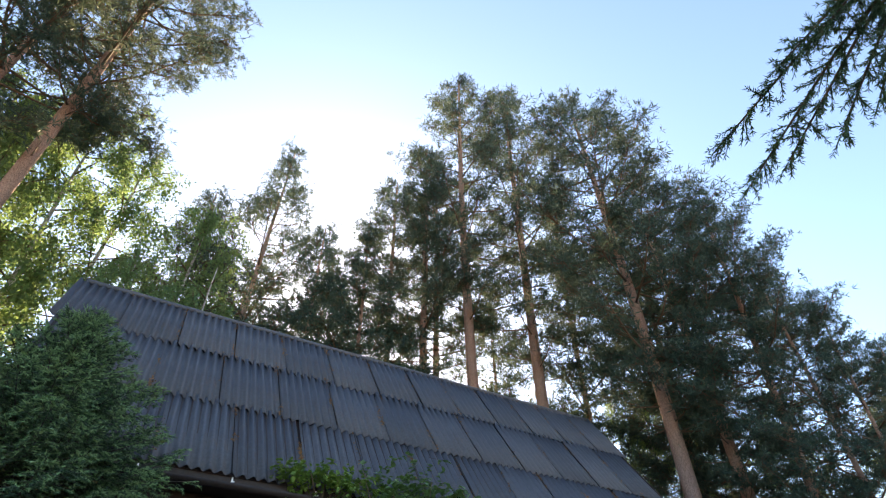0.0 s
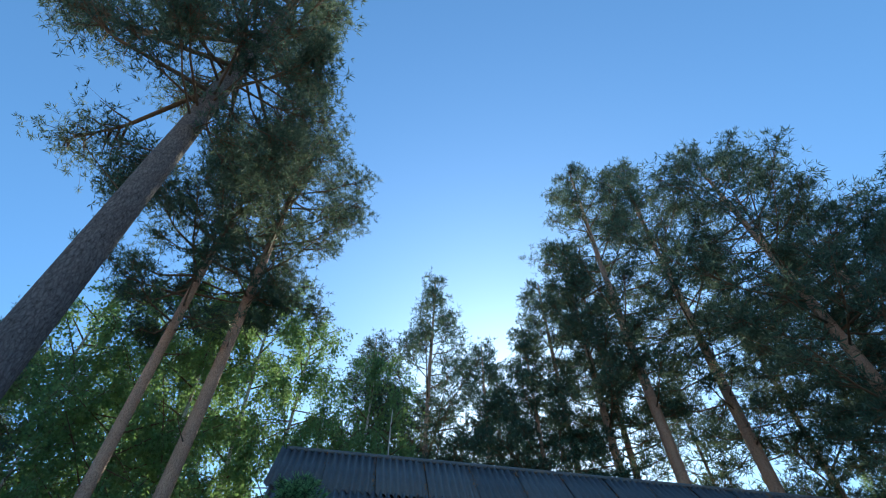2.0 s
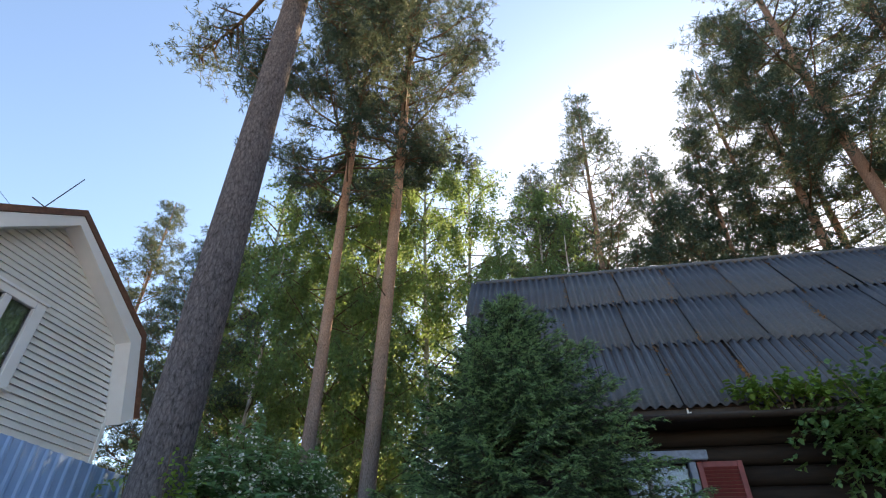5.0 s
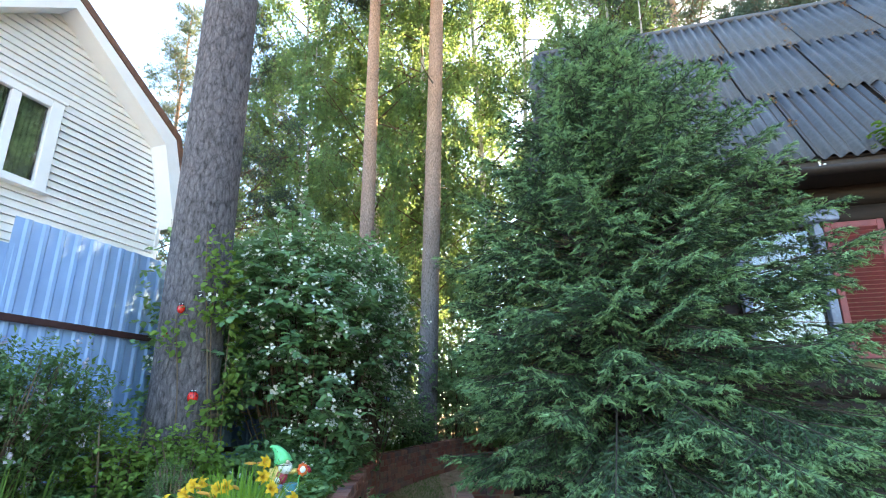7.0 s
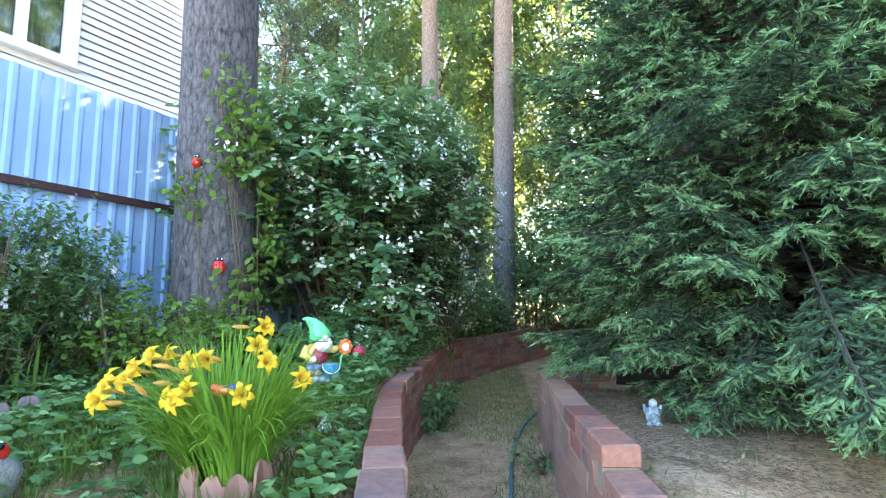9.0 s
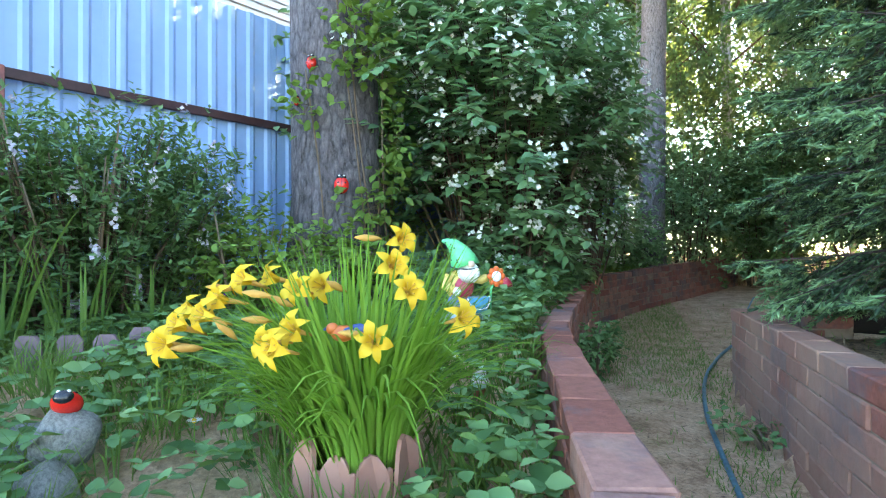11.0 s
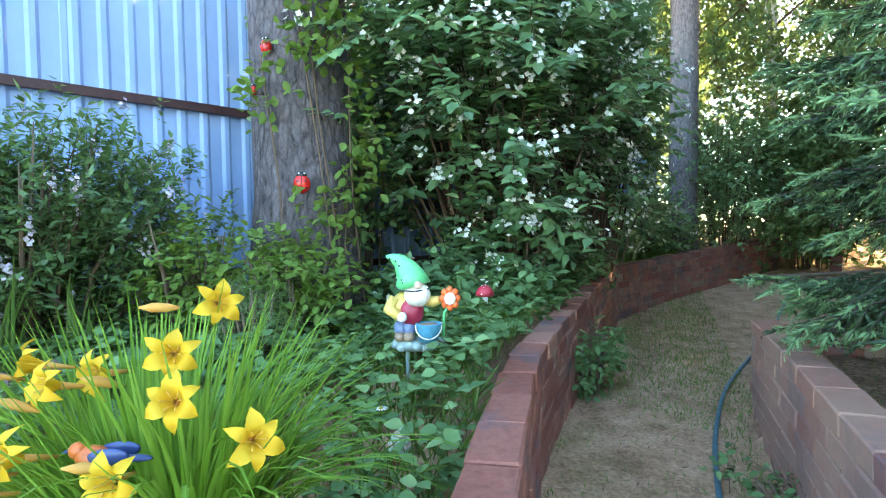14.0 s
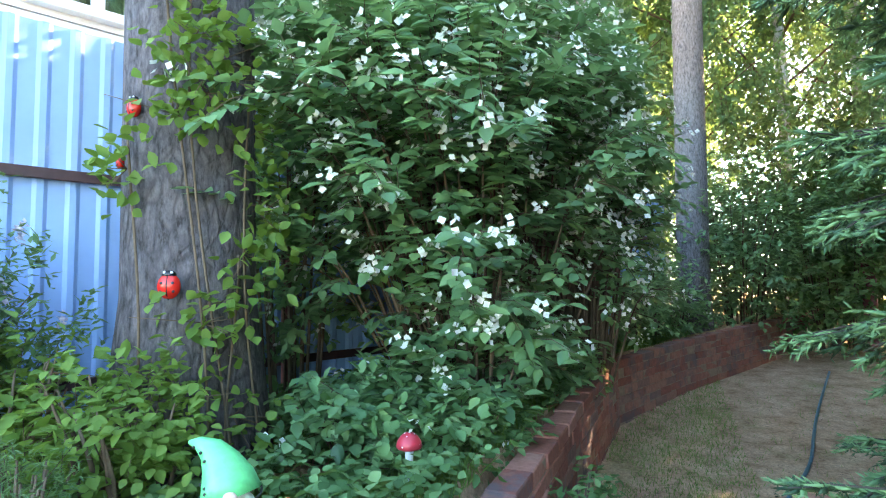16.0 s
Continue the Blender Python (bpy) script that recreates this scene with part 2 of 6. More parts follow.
def part(name, bm, material, parent=None, label="", m=None, smooth=False):
    me = bpy.data.meshes.new(name)
    bm.to_mesh(me)
    bm.free()
    if smooth:
        me.polygons.foreach_set("use_smooth", [True] * len(me.polygons))
    me.materials.append(material)
    ob = new(name, me)
    if parent:
        ob.parent = parent
    if m is not None:
        ob.matrix_basis = m
    if label:
        ob["label"] = label
    return ob


def thing(name, m, label, category, group="", kind=""):
    ob = new(name)
    ob.empty_display_size = 0.1
    ob.matrix_basis = m
    return tagged(ob, label, category, group, kind)


def box_bm(sx, sy, sz, at=(0, 0, 0), bevel=0.0, bm=None):
    fresh = bm is None
    bm = bm or bmesh.new()
    r = bmesh.ops.create_cube(bm, size=1.0, matrix=Matrix.Translation(at) @ Matrix.Diagonal((sx, sy, sz, 1)))
    if bevel:
        es = list({e for v in r["verts"] for e in v.link_edges})
        bmesh.ops.bevel(bm, geom=es, offset=bevel, segments=1, affect="EDGES")
    return bm


def lathe_bm(profile, sides=20, m=Matrix(), bm=None):
    """Turns a profile of (radius, height) pairs round the z axis."""
    bm = bm or bmesh.new()
    rings = []
    for r, h in profile:
        rings.append([bm.verts.new(m @ Vector((r * math.cos(2 * math.pi * i / sides), r * math.sin(2 * math.pi * i / sides), h))) for i in range(sides)])
    for a, b in zip(rings, rings[1:]):
        for i in range(sides):
            bm.faces.new((a[i], a[(i + 1) % sides], b[(i + 1) % sides], b[i]))
    bm.faces.new(rings[0][::-1])
    bm.faces.new(rings[-1])
    return bm


def tube(points, radii, sides=8):
    """Vertices and faces of a tube along points."""
    pts = [Vector(p) for p in points]
    verts, faces = [], []
    side = Vector((1, 0.13, 0.07))
    for i, p in enumerate(pts):
        d = (pts[min(i + 1, len(pts) - 1)] - pts[max(i - 1, 0)]).normalized()
        a = d.cross(side)
        if a.length < 1e-3:
            a = d.cross(Vector((0, 1, 0)))
        a.normalize()
        b = d.cross(a)
        for k in range(sides):
            w = 2 * math.pi * k / sides
            verts.append(p + (a * math.cos(w) + b * math.sin(w)) * radii[i])
    for i in range(len(pts) - 1):
        for k in range(sides):
            j = (k + 1) % sides
            faces.append((i * sides + k, i * sides + j, (i + 1) * sides + j, (i + 1) * sides + k))
    faces.append(tuple(range(sides))[::-1])
    faces.append(tuple(range((len(pts) - 1) * sides, len(pts) * sides)))
    return verts, faces


def tubes_object(name, list_of_tubes, material, parent=None, m=None):
    verts, faces = [], []
    for v, f in list_of_tubes:
        o = len(verts)
        verts += v
        faces += [tuple(i + o for i in q) for q in f]
    return mesh_object(name, verts, faces, material, parent, True, m)


def unit(a):
    return a / np.maximum(np.linalg.norm(a, axis=1, keepdims=True), 1e-9)


def leaves_object(name, pos, along, up, length, width, material, parent=None, m=None, widest=0.45, fold=0.12, droop=0.0, ovate=False, kind="stuff"):
    """Many small folded leaves: each a pair of faces from its foot along a direction, met at the midrib."""
    n = len(pos)
    pos = np.asarray(pos, float)
    along = unit(np.asarray(along, float))
    side = unit(np.cross(along, up))
    upn = np.cross(side, along)
    L, Wd = np.asarray(length, float).reshape(-1, 1) * np.ones((n, 1)), np.asarray(width, float).reshape(-1, 1) * np.ones((n, 1))
    tip = pos + along * L - upn * L * droop

    def out(q, w, sgn):
        return pos + along * L * q + side * Wd * w * sgn + upn * (Wd * fold * 2 * w - L * droop * q * q)

    if ovate:
        co = np.stack([pos, out(0.22, 0.36, -1), out(0.5, 0.5, -1), out(0.8, 0.27, -1), tip, out(0.8, 0.27, 1), out(0.5, 0.5, 1), out(0.22, 0.36, 1)], 1)
        loop = np.array([[0, 1, 2, 3, 4, 0, 4, 5, 6, 7]])
        total, per, nv = 5, 10, 8
    else:
        co = np.stack([pos, out(widest, 0.5, -1), tip, out(widest, 0.5, 1)], 1)
        loop = np.array([[0, 1, 2, 0, 2, 3]])
        total, per, nv = 3, 6, 4
    me = bpy.data.meshes.new(name)
    me.vertices.add(nv * n)
    me.vertices.foreach_set("co", co.reshape(-1, 3).ravel())
    me.loops.add(per * n)
    me.loops.foreach_set("vertex_index", (np.arange(n)[:, None] * nv + loop).ravel())
    me.polygons.add(2 * n)
    me.polygons.foreach_set("loop_start", np.arange(2 * n) * total)
    me.polygons.foreach_set("loop_total", np.full(2 * n, total))
    me.materials.append(material)
    me.update(calc_edges=True)
    ob = new(name, me)
    if parent:
        ob.parent = parent
    if m is not None:
        ob.matrix_basis = m
    return tagged(ob, kind=kind)


def sphere_dirs(rng, n):
    return unit(rng.normal(size=(n, 3)))


# ---- ground ----
LEFT_WALL = [(-3.95, 2.62), (-4.45, 2.90), (-5.05, 3.24), (-5.68, 3.62), (-6.15, 3.98), (-6.61, 4.36), (-7.4, 5.02), (-8.55, 6.08), (-9.3, 7.45), (-10.75, 10.9)]
RIGHT_WALL = [(-3.32, 3.02), (-3.80, 3.40), (-4.45, 3.92), (-5.01, 4.40), (-5.81, 5.07)]
RIGHT_BED = RIGHT_WALL + [(-5.42, 5.3), (-4.9, 6.3), (-3.0, 7.6), (-1.0, 7.0), (-1.5, 4.5), (-2.6, 3.6)]


def path_height(x, y):
    """Height of the trodden path: level at first, then rising gently."""
    d = math.hypot(x + 3.6, y - 2.1)
    return max(0.0, d - 5.2) * 0.045


def side_of(line, x, y):
    """Signed distance from a polyline: positive on its left."""
    best = None
    for (ax, ay), (bx, by) in zip(line, line[1:]):
        dx, dy = bx - ax, by - ay
        s = max(0.0, min(1.0, ((x - ax) * dx + (y - ay) * dy) / (dx * dx + dy * dy)))
        px, py = ax + s * dx, ay + s * dy
        dist = math.hypot(x - px, y - py)
        if best is None or dist < best[0]:
            best = (dist, 1 if dx * (y - py) - dy * (x - px) > 0 else -1)
    return best[0] * best[1]


def inside(poly, x, y):
    hit = False
    for (ax, ay), (bx, by) in zip(poly, poly[1:] + poly[:1]):
        if (ay > y) != (by > y) and x < ax + (y - ay) * (bx - ax) / (by - ay):
            hit = not hit
    return hit


def smooth(a, b, v):
    s = max(0.0, min(1.0, (v - a) / (b - a)))
    return s * s * (3 - 2 * s)


def ground_height(x, y):
    base = path_height(x, y)
    h = base + 0.012 * noise.noise(Vector((x * 1.7, y * 1.7, 0)))
    left = side_of(LEFT_WALL, x, y)
    if left > 0:
        h += smooth(0.06, 0.10, left) * (0.27 * smooth(-3.7, -4.3, x) + 0.17 * smooth(-4.6, -5.8, x))
        h += 0.10 * smooth(0.55, 0.08, left) * smooth(0.06, 0.10, left) * smooth(-3.7, -4.3, x)
        h += 0.04 * noise.noise(Vector((x * 2.3, y * 2.3, 3))) * smooth(-3.8, -4.3, x)
    if inside(RIGHT_BED, x, y):
        h += 0.41 * smooth(0.02, 0.06, abs(side_of(RIGHT_WALL, x, y))) * smooth(0.3, -1.2, x + 2.6) * smooth(6.9, 6.3, y)
    return h


def build_ground():
    near = 0.11
    xs = [-400, -150, -60, -30, -20] + [-14 + near * i for i in range(int(15 / near))] + [3, 8, 20, 50, 150, 400]
    ys = [-400, -150, -50, -20, -8, -3] + [-1.5 + near * i for i in range(int(13.5 / near))] + [14, 20, 35, 60, 150, 400]
    verts = [(x, y, ground_height(x, y) if -15 < x < 4 and -4 < y < 15 else path_height(max(-15, min(4, x)), max(-4, min(15, y)))) for y in ys for x in xs]
    w = len(xs)
    faces = [(j * w + i, j * w + i + 1, (j + 1) * w + i + 1, (j + 1) * w + i) for j in range(len(ys) - 1) for i in range(w - 1)]
    ob = mesh_object("ground", verts, faces, M_GROUND, None, True)
    tagged(ob, "sandy brown garden ground with grass patches and needles", "ground", kind="structure")


build_ground()


# ---- dark log house with corrugated roof ----
HOUSE = pose(0, 0, 0, 0, 0, 31)      # x along the ridge, y towards the back
FRONT, EAVE_Y, EAVE_Z, RIDGE_Y, RIDGE_Z = 8.5, 8.05, 3.86, 11.05, 7.92
END_L, END_R = -1.65, 11.7


def build_log_house():
    house = thing("log_house", HOUSE, "dark-stained log house under a grey corrugated cement-sheet roof", "house")
    slope = math.atan2(RIDGE_Z - EAVE_Z, RIDGE_Y - EAVE_Y)
    run = math.hypot(RIDGE_Z - EAVE_Z, RIDGE_Y - EAVE_Y)
    # front wall of logs
    step = 0.262
    rng = random.Random(4)
    for i in range(16):
        z = 0.15 + step * i
        if z > 3.95:
            break
        spans = [(END_L + 0.35, 0.62), (2.12 if z < 3.2 else 1.5, END_R - 0.4)] if 1.70 < z < 3.22 else [(END_L + 0.35, END_R - 0.4)]
        for a, b in spans:
            pts = [(a + (b - a) * k / 10, FRONT + 0.13 + rng.uniform(-0.008, 0.008), z + rng.uniform(-0.006, 0.006)) for k in range(11)]
            v, f = tube(pts, [0.137] * 11, 12)
            mesh_object("log", v, f, M_LOG, house, True)
    part("caulking", box_bm(END_R - END_L - 0.8, 0.06, 3.9, ((END_L + END_R) / 2, FRONT + 0.19, 2.0)), M_MOSS, house)
    # closed inner walls
    w = box_bm(0.2, 5.2, 3.9, (END_L + 0.45, FRONT + 2.8, 1.95))
    box_bm(0.2, 5.2, 3.9, (END_R - 0.5, FRONT + 2.8, 1.95), bm=w)
    box_bm(END_R - END_L - 0.9, 0.2, 3.9, ((END_L + END_R) / 2, FRONT + 5.3, 1.95), bm=w)
    part("wall", w, M_LOG, house)
    for x in (END_L + 0.4, END_R - 0.45):
        g = bmesh.new()
        vs = [g.verts.new((x, FRONT + 0.1, 3.9)), g.verts.new((x, 2 * RIDGE_Y - FRONT - 0.1, 3.9)), g.verts.new((x, RIDGE_Y, RIDGE_Z - 0.15))]
        g.faces.new(vs)
        r = bmesh.ops.extrude_face_region(g, geom=g.faces[:])
        bmesh.ops.translate(g, verts=[v for v in r["geom"] if isinstance(v, bmesh.types.BMVert)], vec=(0.06, 0, 0))
        part("gable", g, M_DARKWOOD, house)
    # window with frame, header and louvred shutter
    window = part("window_frame", box_bm(0.09, 0.12, 1.5, (1.47, FRONT - 0.03, 2.45), 0.01), M_FRAMEBLUE, house, "grey-blue painted window frame")
    fr = box_bm(0.09, 0.12, 1.5, (0.66, FRONT - 0.03, 2.45), 0.01)
    box_bm(0.9, 0.12, 0.09, (1.06, FRONT - 0.028, 1.72), 0.01, fr)
    part("window_frame", fr, M_FRAMEBLUE, house)
    part("window_header", box_bm(1.15, 0.2, 0.13, (1.1, FRONT - 0.05, 3.27), 0.012), M_FRAMEBLUE, house, "grey-blue window head board")
    pane = part("pane", box_bm(0.74, 0.008, 1.42, (1.06, FRONT + 0.02, 2.47)), M_GLASS, house)
    part("room_backing", box_bm(0.9, 0.03, 1.5, (1.06, FRONT + 0.14, 2.46)), M_DARKROOM, house)
    sh = part("shutter", box_bm(0.07, 0.035, 1.48, (1.565, FRONT - 0.06, 2.46), 0.006), M_SHUTTER, house, "dark red louvred wooden shutter")
    for a in ((0.07, 1.48, 2.06, 2.46),):
        part("stile", box_bm(a[0], 0.035, a[1], (a[2], FRONT - 0.06, a[3]), 0.006), M_SHUTTER, sh)
    for z, h in ((3.16, 0.07), (1.76, 0.08)):
        part("shutter_rail", box_bm(0.43, 0.034, h, (1.8125, FRONT - 0.06, z), 0.005), M_SHUTTER, sh)
    n_slat = 29
    slat = None
    for i in range(n_slat):
        z = 1.82 + (3.11 - 1.82) * i / (n_slat - 1)
        m = Matrix.Translation((1.8125, FRONT - 0.06, z)) @ pose(0, 0, 0, 48)
        if slat is None:
            slat = part("slat", box_bm(0.43, 0.007, 0.046), M_SHUTTER, sh, m=m)
        else:
            s2 = new("slat", slat.data)
            s2.parent = sh
            s2.matrix_basis = m
    # eaves: soffit, fascia, gutter
    part("soffit", box_bm(END_R - END_L - 0.2, 0.62, 0.03, ((END_L + END_R) / 2, EAVE_Y + 0.36, EAVE_Z - 0.19)), M_DARKWOOD, house)
    part("fascia", box_bm(END_R - END_L - 0.1, 0.035, 0.16, ((END_L + END_R) / 2, EAVE_Y + 0.06, EAVE_Z - 0.12), 0.004), M_DARKWOOD, house)
    gv, gf = [], []
    for k in range(2):
        x = (END_L, END_R)[k]
        for j in range(9):
            w_ = math.pi * j / 8
            gv.append((x, EAVE_Y - 0.02 + 0.07 * math.cos(w_), EAVE_Z - 0.17 - 0.07 * math.sin(w_)))
    gf = [(j, j + 1, 9 + j + 1, 9 + j) for j in range(8)]
    gut = mesh_object("gutter", gv, gf, M_DARKWOOD, house, True)
    gut.modifiers.new("thick", "SOLIDIFY").thickness = 0.004
    for k in range(11):
        part("gutter_bracket", box_bm(0.025, 0.15, 0.012, (END_L + 0.75 + 1.2 * k, EAVE_Y - 0.015, EAVE_Z - 0.155), 0.002), M_WHITE, house)
        part("gutter_strap", box_bm(0.022, 0.008, 0.13, (END_L + 0.75 + 1.2 * k, EAVE_Y + 0.036, EAVE_Z - 0.10), 0.002), M_WHITE, house)
    # boarding under the sheets
    bd = bmesh.new()
    for sgn in (1, -1):
        a = Matrix.Translation((0, RIDGE_Y, RIDGE_Z - 0.07)) @ pose(0, 0, 0, -sgn * math.degrees(slope))
        if sgn > 0:
            m = Matrix.Translation(((END_L + END_R) / 2, (EAVE_Y + RIDGE_Y) / 2, (EAVE_Z + RIDGE_Z) / 2 - 0.075)) @ pose(0, 0, 0, math.degrees(slope))
        else:
            m = Matrix.Translation(((END_L + END_R) / 2, RIDGE_Y + (RIDGE_Y - EAVE_Y) / 2, (EAVE_Z + RIDGE_Z) / 2 - 0.075)) @ pose(0, 0, 0, -math.degrees(slope))
        bmesh.ops.create_cube(bd, size=1, matrix=m @ Matrix.Diagonal((END_R - END_L - 0.12, run - 0.05, 0.03, 1)))
    part("roof_boarding", bd, M_DARKWOOD, house)
    # corrugated sheets in three rows
    pitch, waves, rows = 0.149, 7.6, 3
    wide, length = 1.04, run / rows + 0.14

    def sheet_mesh(seg, name):
        v, f = [], []
        nx = int(seg / pitch * 8)
        for j, yy in enumerate((0, length)):
            for i in range(nx + 1):
                x = seg * i / nx
                v.append((x, yy, 0.031 * math.cos(2 * math.pi * x / pitch)))
        for i in range(nx):
            f.append((i, i + 1, nx + 2 + i, nx + 1 + i))
        k = len(v)
        v += [(a, b, c - 0.007) for a, b, c in v]
        f += [tuple(q + k for q in face[::-1]) for face in f]
        for i in range(nx):
            f.append((i + 1, i, k + i, k + i + 1))
            f.append((nx + 1 + i, nx + 2 + i, k + nx + 2 + i, k + nx + 1 + i))
        me = bpy.data.meshes.new(name)
        me.from_pydata(v, [], f)
        me.polygons.foreach_set("use_smooth", [True] * len(me.polygons))
        me.materials.append(M_SLATE)
        return me

    me = sheet_mesh(wide - 0.016, "roof_sheet")
    cols = int((END_R - END_L) / wide + 0.999)
    rng = random.Random(9)
    for r_ in range(rows):
        for c in range(cols):
            s = new("roof_sheet", me)
            s.parent = house
            x = END_L + c * wide - (0.0, 0.30, 0.12)[r_] + (0.3 if c == 0 and r_ == 1 else 0)
            base = Matrix.Translation((x + rng.uniform(-0.012, 0.012), EAVE_Y, EAVE_Z)) @ pose(0, 0, 0, math.degrees(slope))
            s.matrix_basis = base @ Matrix.Translation((0, run / rows * r_ - 0.06 + rng.uniform(-0.012, 0.012), 0.010 * r_ + rng.uniform(0, 0.005))) @ pose(0, 0, 0, -0.30 + rng.uniform(-.15, .15), 0, rng.uniform(-0.5, 0.5))
    # needles and moss caught in the joints
    lr = np.random.default_rng(19)
    Q = []
    for r_ in range(rows):
        for c in range(1, cols):
            x = END_L + c * wide - (0.0, 0.30, 0.12)[r_] - 0.01
            for blob_ in range(3):
                c0 = lr.uniform(0, run / rows)
                for k in range(lr.integers(10, 46)):
                    yy = run / rows * r_ + c0 + lr.normal() * 0.10
                    if 0 < yy < run:
                        Q.append((x + lr.normal() * 0.014, EAVE_Y + yy * math.cos(slope), EAVE_Z + yy * math.sin(slope) + lr.uniform(0.012, 0.05)))
    n = len(Q)
    leaves_object("roof_litter", np.array(Q), sphere_dirs(lr, n), sphere_dirs(lr, n), lr.uniform(0.025, 0.06, n), lr.uniform(0.012, 0.028, n), plain("rusty_needles", (0.24, 0.13, 0.06), 0.95), house, None, 0.5, 0.1)
    bk = new("back_roof", sheet_mesh(END_R - END_L, "back_roof"))
    bk.parent = house
    bk.matrix_basis = Matrix.Translation((END_R, 2 * RIDGE_Y - EAVE_Y, EAVE_Z)) @ pose(0, 0, 0, 0, 0, 180) @ pose(0, 0, 0, math.degrees(slope)) @ Matrix.Diagonal((1, run / length, 1, 1))
    rv, rf = tube([(END_L + (END_R - END_L) * k / 12, RIDGE_Y, RIDGE_Z + 0.02) for k in range(13)], [0.055] * 13, 10)
    mesh_object("ridge_cap", rv, rf, M_SLATE, house, True)
    part("verge_board", box_bm(0.03, run, 0.14, (0, 0, 0)), M_DARKWOOD, house, m=Matrix.Translation((END_L + 0.05, (EAVE_Y + RIDGE_Y) / 2, (EAVE_Z + RIDGE_Z) / 2 - 0.1)) @ pose(0, 0, 0, math.degrees(slope)))
    part("verge_board", box_bm(0.03, run, 0.14, (0, 0, 0)), M_DARKWOOD, house, m=Matrix.Translation((END_R - 0.05, (EAVE_Y + RIDGE_Y) / 2, (EAVE_Z + RIDGE_Z) / 2 - 0.1)) @ pose(0, 0, 0, math.degrees(slope)))


build_log_house()


# ---- white sided house beyond the fence ----
def build_white_house():
    # x along the gable wall, y away from the garden
    m = Matrix.Translation((-11.68, 1.58, 0)) @ pose(0, 0, 0, 0, 0, 117.2)
    house = thing("white_house", m, "white vinyl-sided house with a gambrel roof and brown trim", "house")
    prof = [(-2.45, 0.0), (-2.45, 4.9), (-2.05, 6.35), (0.0, 7.72), (2.05, 6.35), (2.45, 4.9), (2.45, 0.0)]
    # siding boards, cut to the gable's outline and round the window
    win = (-1.18, 0.24, 4.50, 6.06)

    def half(z):
        if z < 4.9:
            return 2.45
        if z < 6.35:
            return 2.45 - 0.40 * (z - 4.9) / 1.45
        return max(0.0, 2.05 * (7.72 - z) / 1.37)

    bh = 0.125
    n = int(7.7 / bh)
    for i in range(n):
        z0, z1 = i * bh, (i + 1) * bh
        a0, a1 = half(z0), half(z1)
        spans = [(-a0, a0, -a1, a1)]
        zc = (z0 + z1) / 2
        if win[2] < zc < win[3]:
            spans = [(-a0, win[0], -a1, win[0]), (win[1], a0, win[1], a1)]
        for l0, r0, l1, r1 in spans:
            if r0 - l0 < 0.1 or z1 < 2.2:
                continue
            z0 += 0.011
            v = [(l0, -0.030, z0), (r0, -0.030, z0), (r1, -0.004, z1), (l1, -0.004, z1), (l0, 0.02, z0), (r0, 0.02, z0), (r1, 0.02, z1), (l1, 0.02, z1)]
            f = [(0, 1, 2, 3), (5, 4, 7, 6), (1, 0, 4, 5), (3, 2, 6, 7), (0, 3, 7, 4), (2, 1, 5, 6)]
            mesh_object("siding_board", v, f, M_SIDING, house)
    # body behind the siding
    b = bmesh.new()
    ring = [(-2.45, 0), (2.45, 0), (2.45, 4.9), (2.05, 6.35), (0, 7.72), (-2.05, 6.35), (-2.45, 4.9)]
    fronts = [b.verts.new((x, 0.25, z)) for x, z in ring]
    backs = [b.verts.new((x, 8.0, z)) for x, z in ring]
    b.faces.new(fronts)
    b.faces.new(backs[::-1])
    for i in range(7):
        b.faces.new((fronts[i], backs[i], backs[(i + 1) % 7], fronts[(i + 1) % 7]))
    bmesh.ops.recalc_face_normals(b, faces=b.faces)
    part("wall", b, M_SIDING, house)
    # roof skin with overhang, soffit and brown edge
    out = [(-2.85, 4.85), (-2.28, 6.48), (-0.15, 7.98), (2.28, 6.48), (2.85, 4.85)]
    inn = [(-2.72, 4.83), (-2.2, 6.38), (-0.15, 7.84), (2.2, 6.38), (2.72, 4.83)]

    def shell(o, i_, y0, y1, name, mat):
        k = bmesh.new()
        A = [[k.verts.new((x, y, z)) for x, z in pts] for pts in (o, i_) for y in (y0, y1)]
        for j in range(4):
            k.faces.new((A[0][j], A[0][j + 1], A[1][j + 1], A[1][j]))
            k.faces.new((A[2][j + 1], A[2][j], A[3][j], A[3][j + 1]))
            k.faces.new((A[0][j + 1], A[0][j], A[2][j], A[2][j + 1]))
            k.faces.new((A[1][j], A[1][j + 1], A[3][j + 1], A[3][j]))
        for j in (0, 4):
            k.faces.new((A[0][j], A[1][j], A[3][j], A[2][j]))
        bmesh.ops.recalc_face_normals(k, faces=k.faces)
        part(name, k, mat, house)

    shell(out, inn, -0.42, 8.3, "roof", M_ROOFTRIM)
    shell([(x * 0.998, z - 0.012) for x, z in inn], [(x * 0.90, z - 0.22) for x, z in inn], -0.40, 0.0, "soffit", M_WHITE)
    # window
    wcx, wcz, ww, wh = -0.47, 5.28, 1.42, 1.56
    fr = part("window_frame", box_bm(0.20, 0.1, wh, (wcx + ww / 2 - 0.10, -0.03, wcz), 0.01), M_WHITE, house)
    part("window_frame", box_bm(0.20, 0.1, wh, (wcx - ww / 2 + 0.10, -0.03, wcz), 0.01), M_WHITE, house)
    part("window_frame", box_bm(ww - 0.4, 0.1, 0.14, (wcx, -0.03, wcz + wh / 2 - 0.07), 0.01), M_WHITE, house)
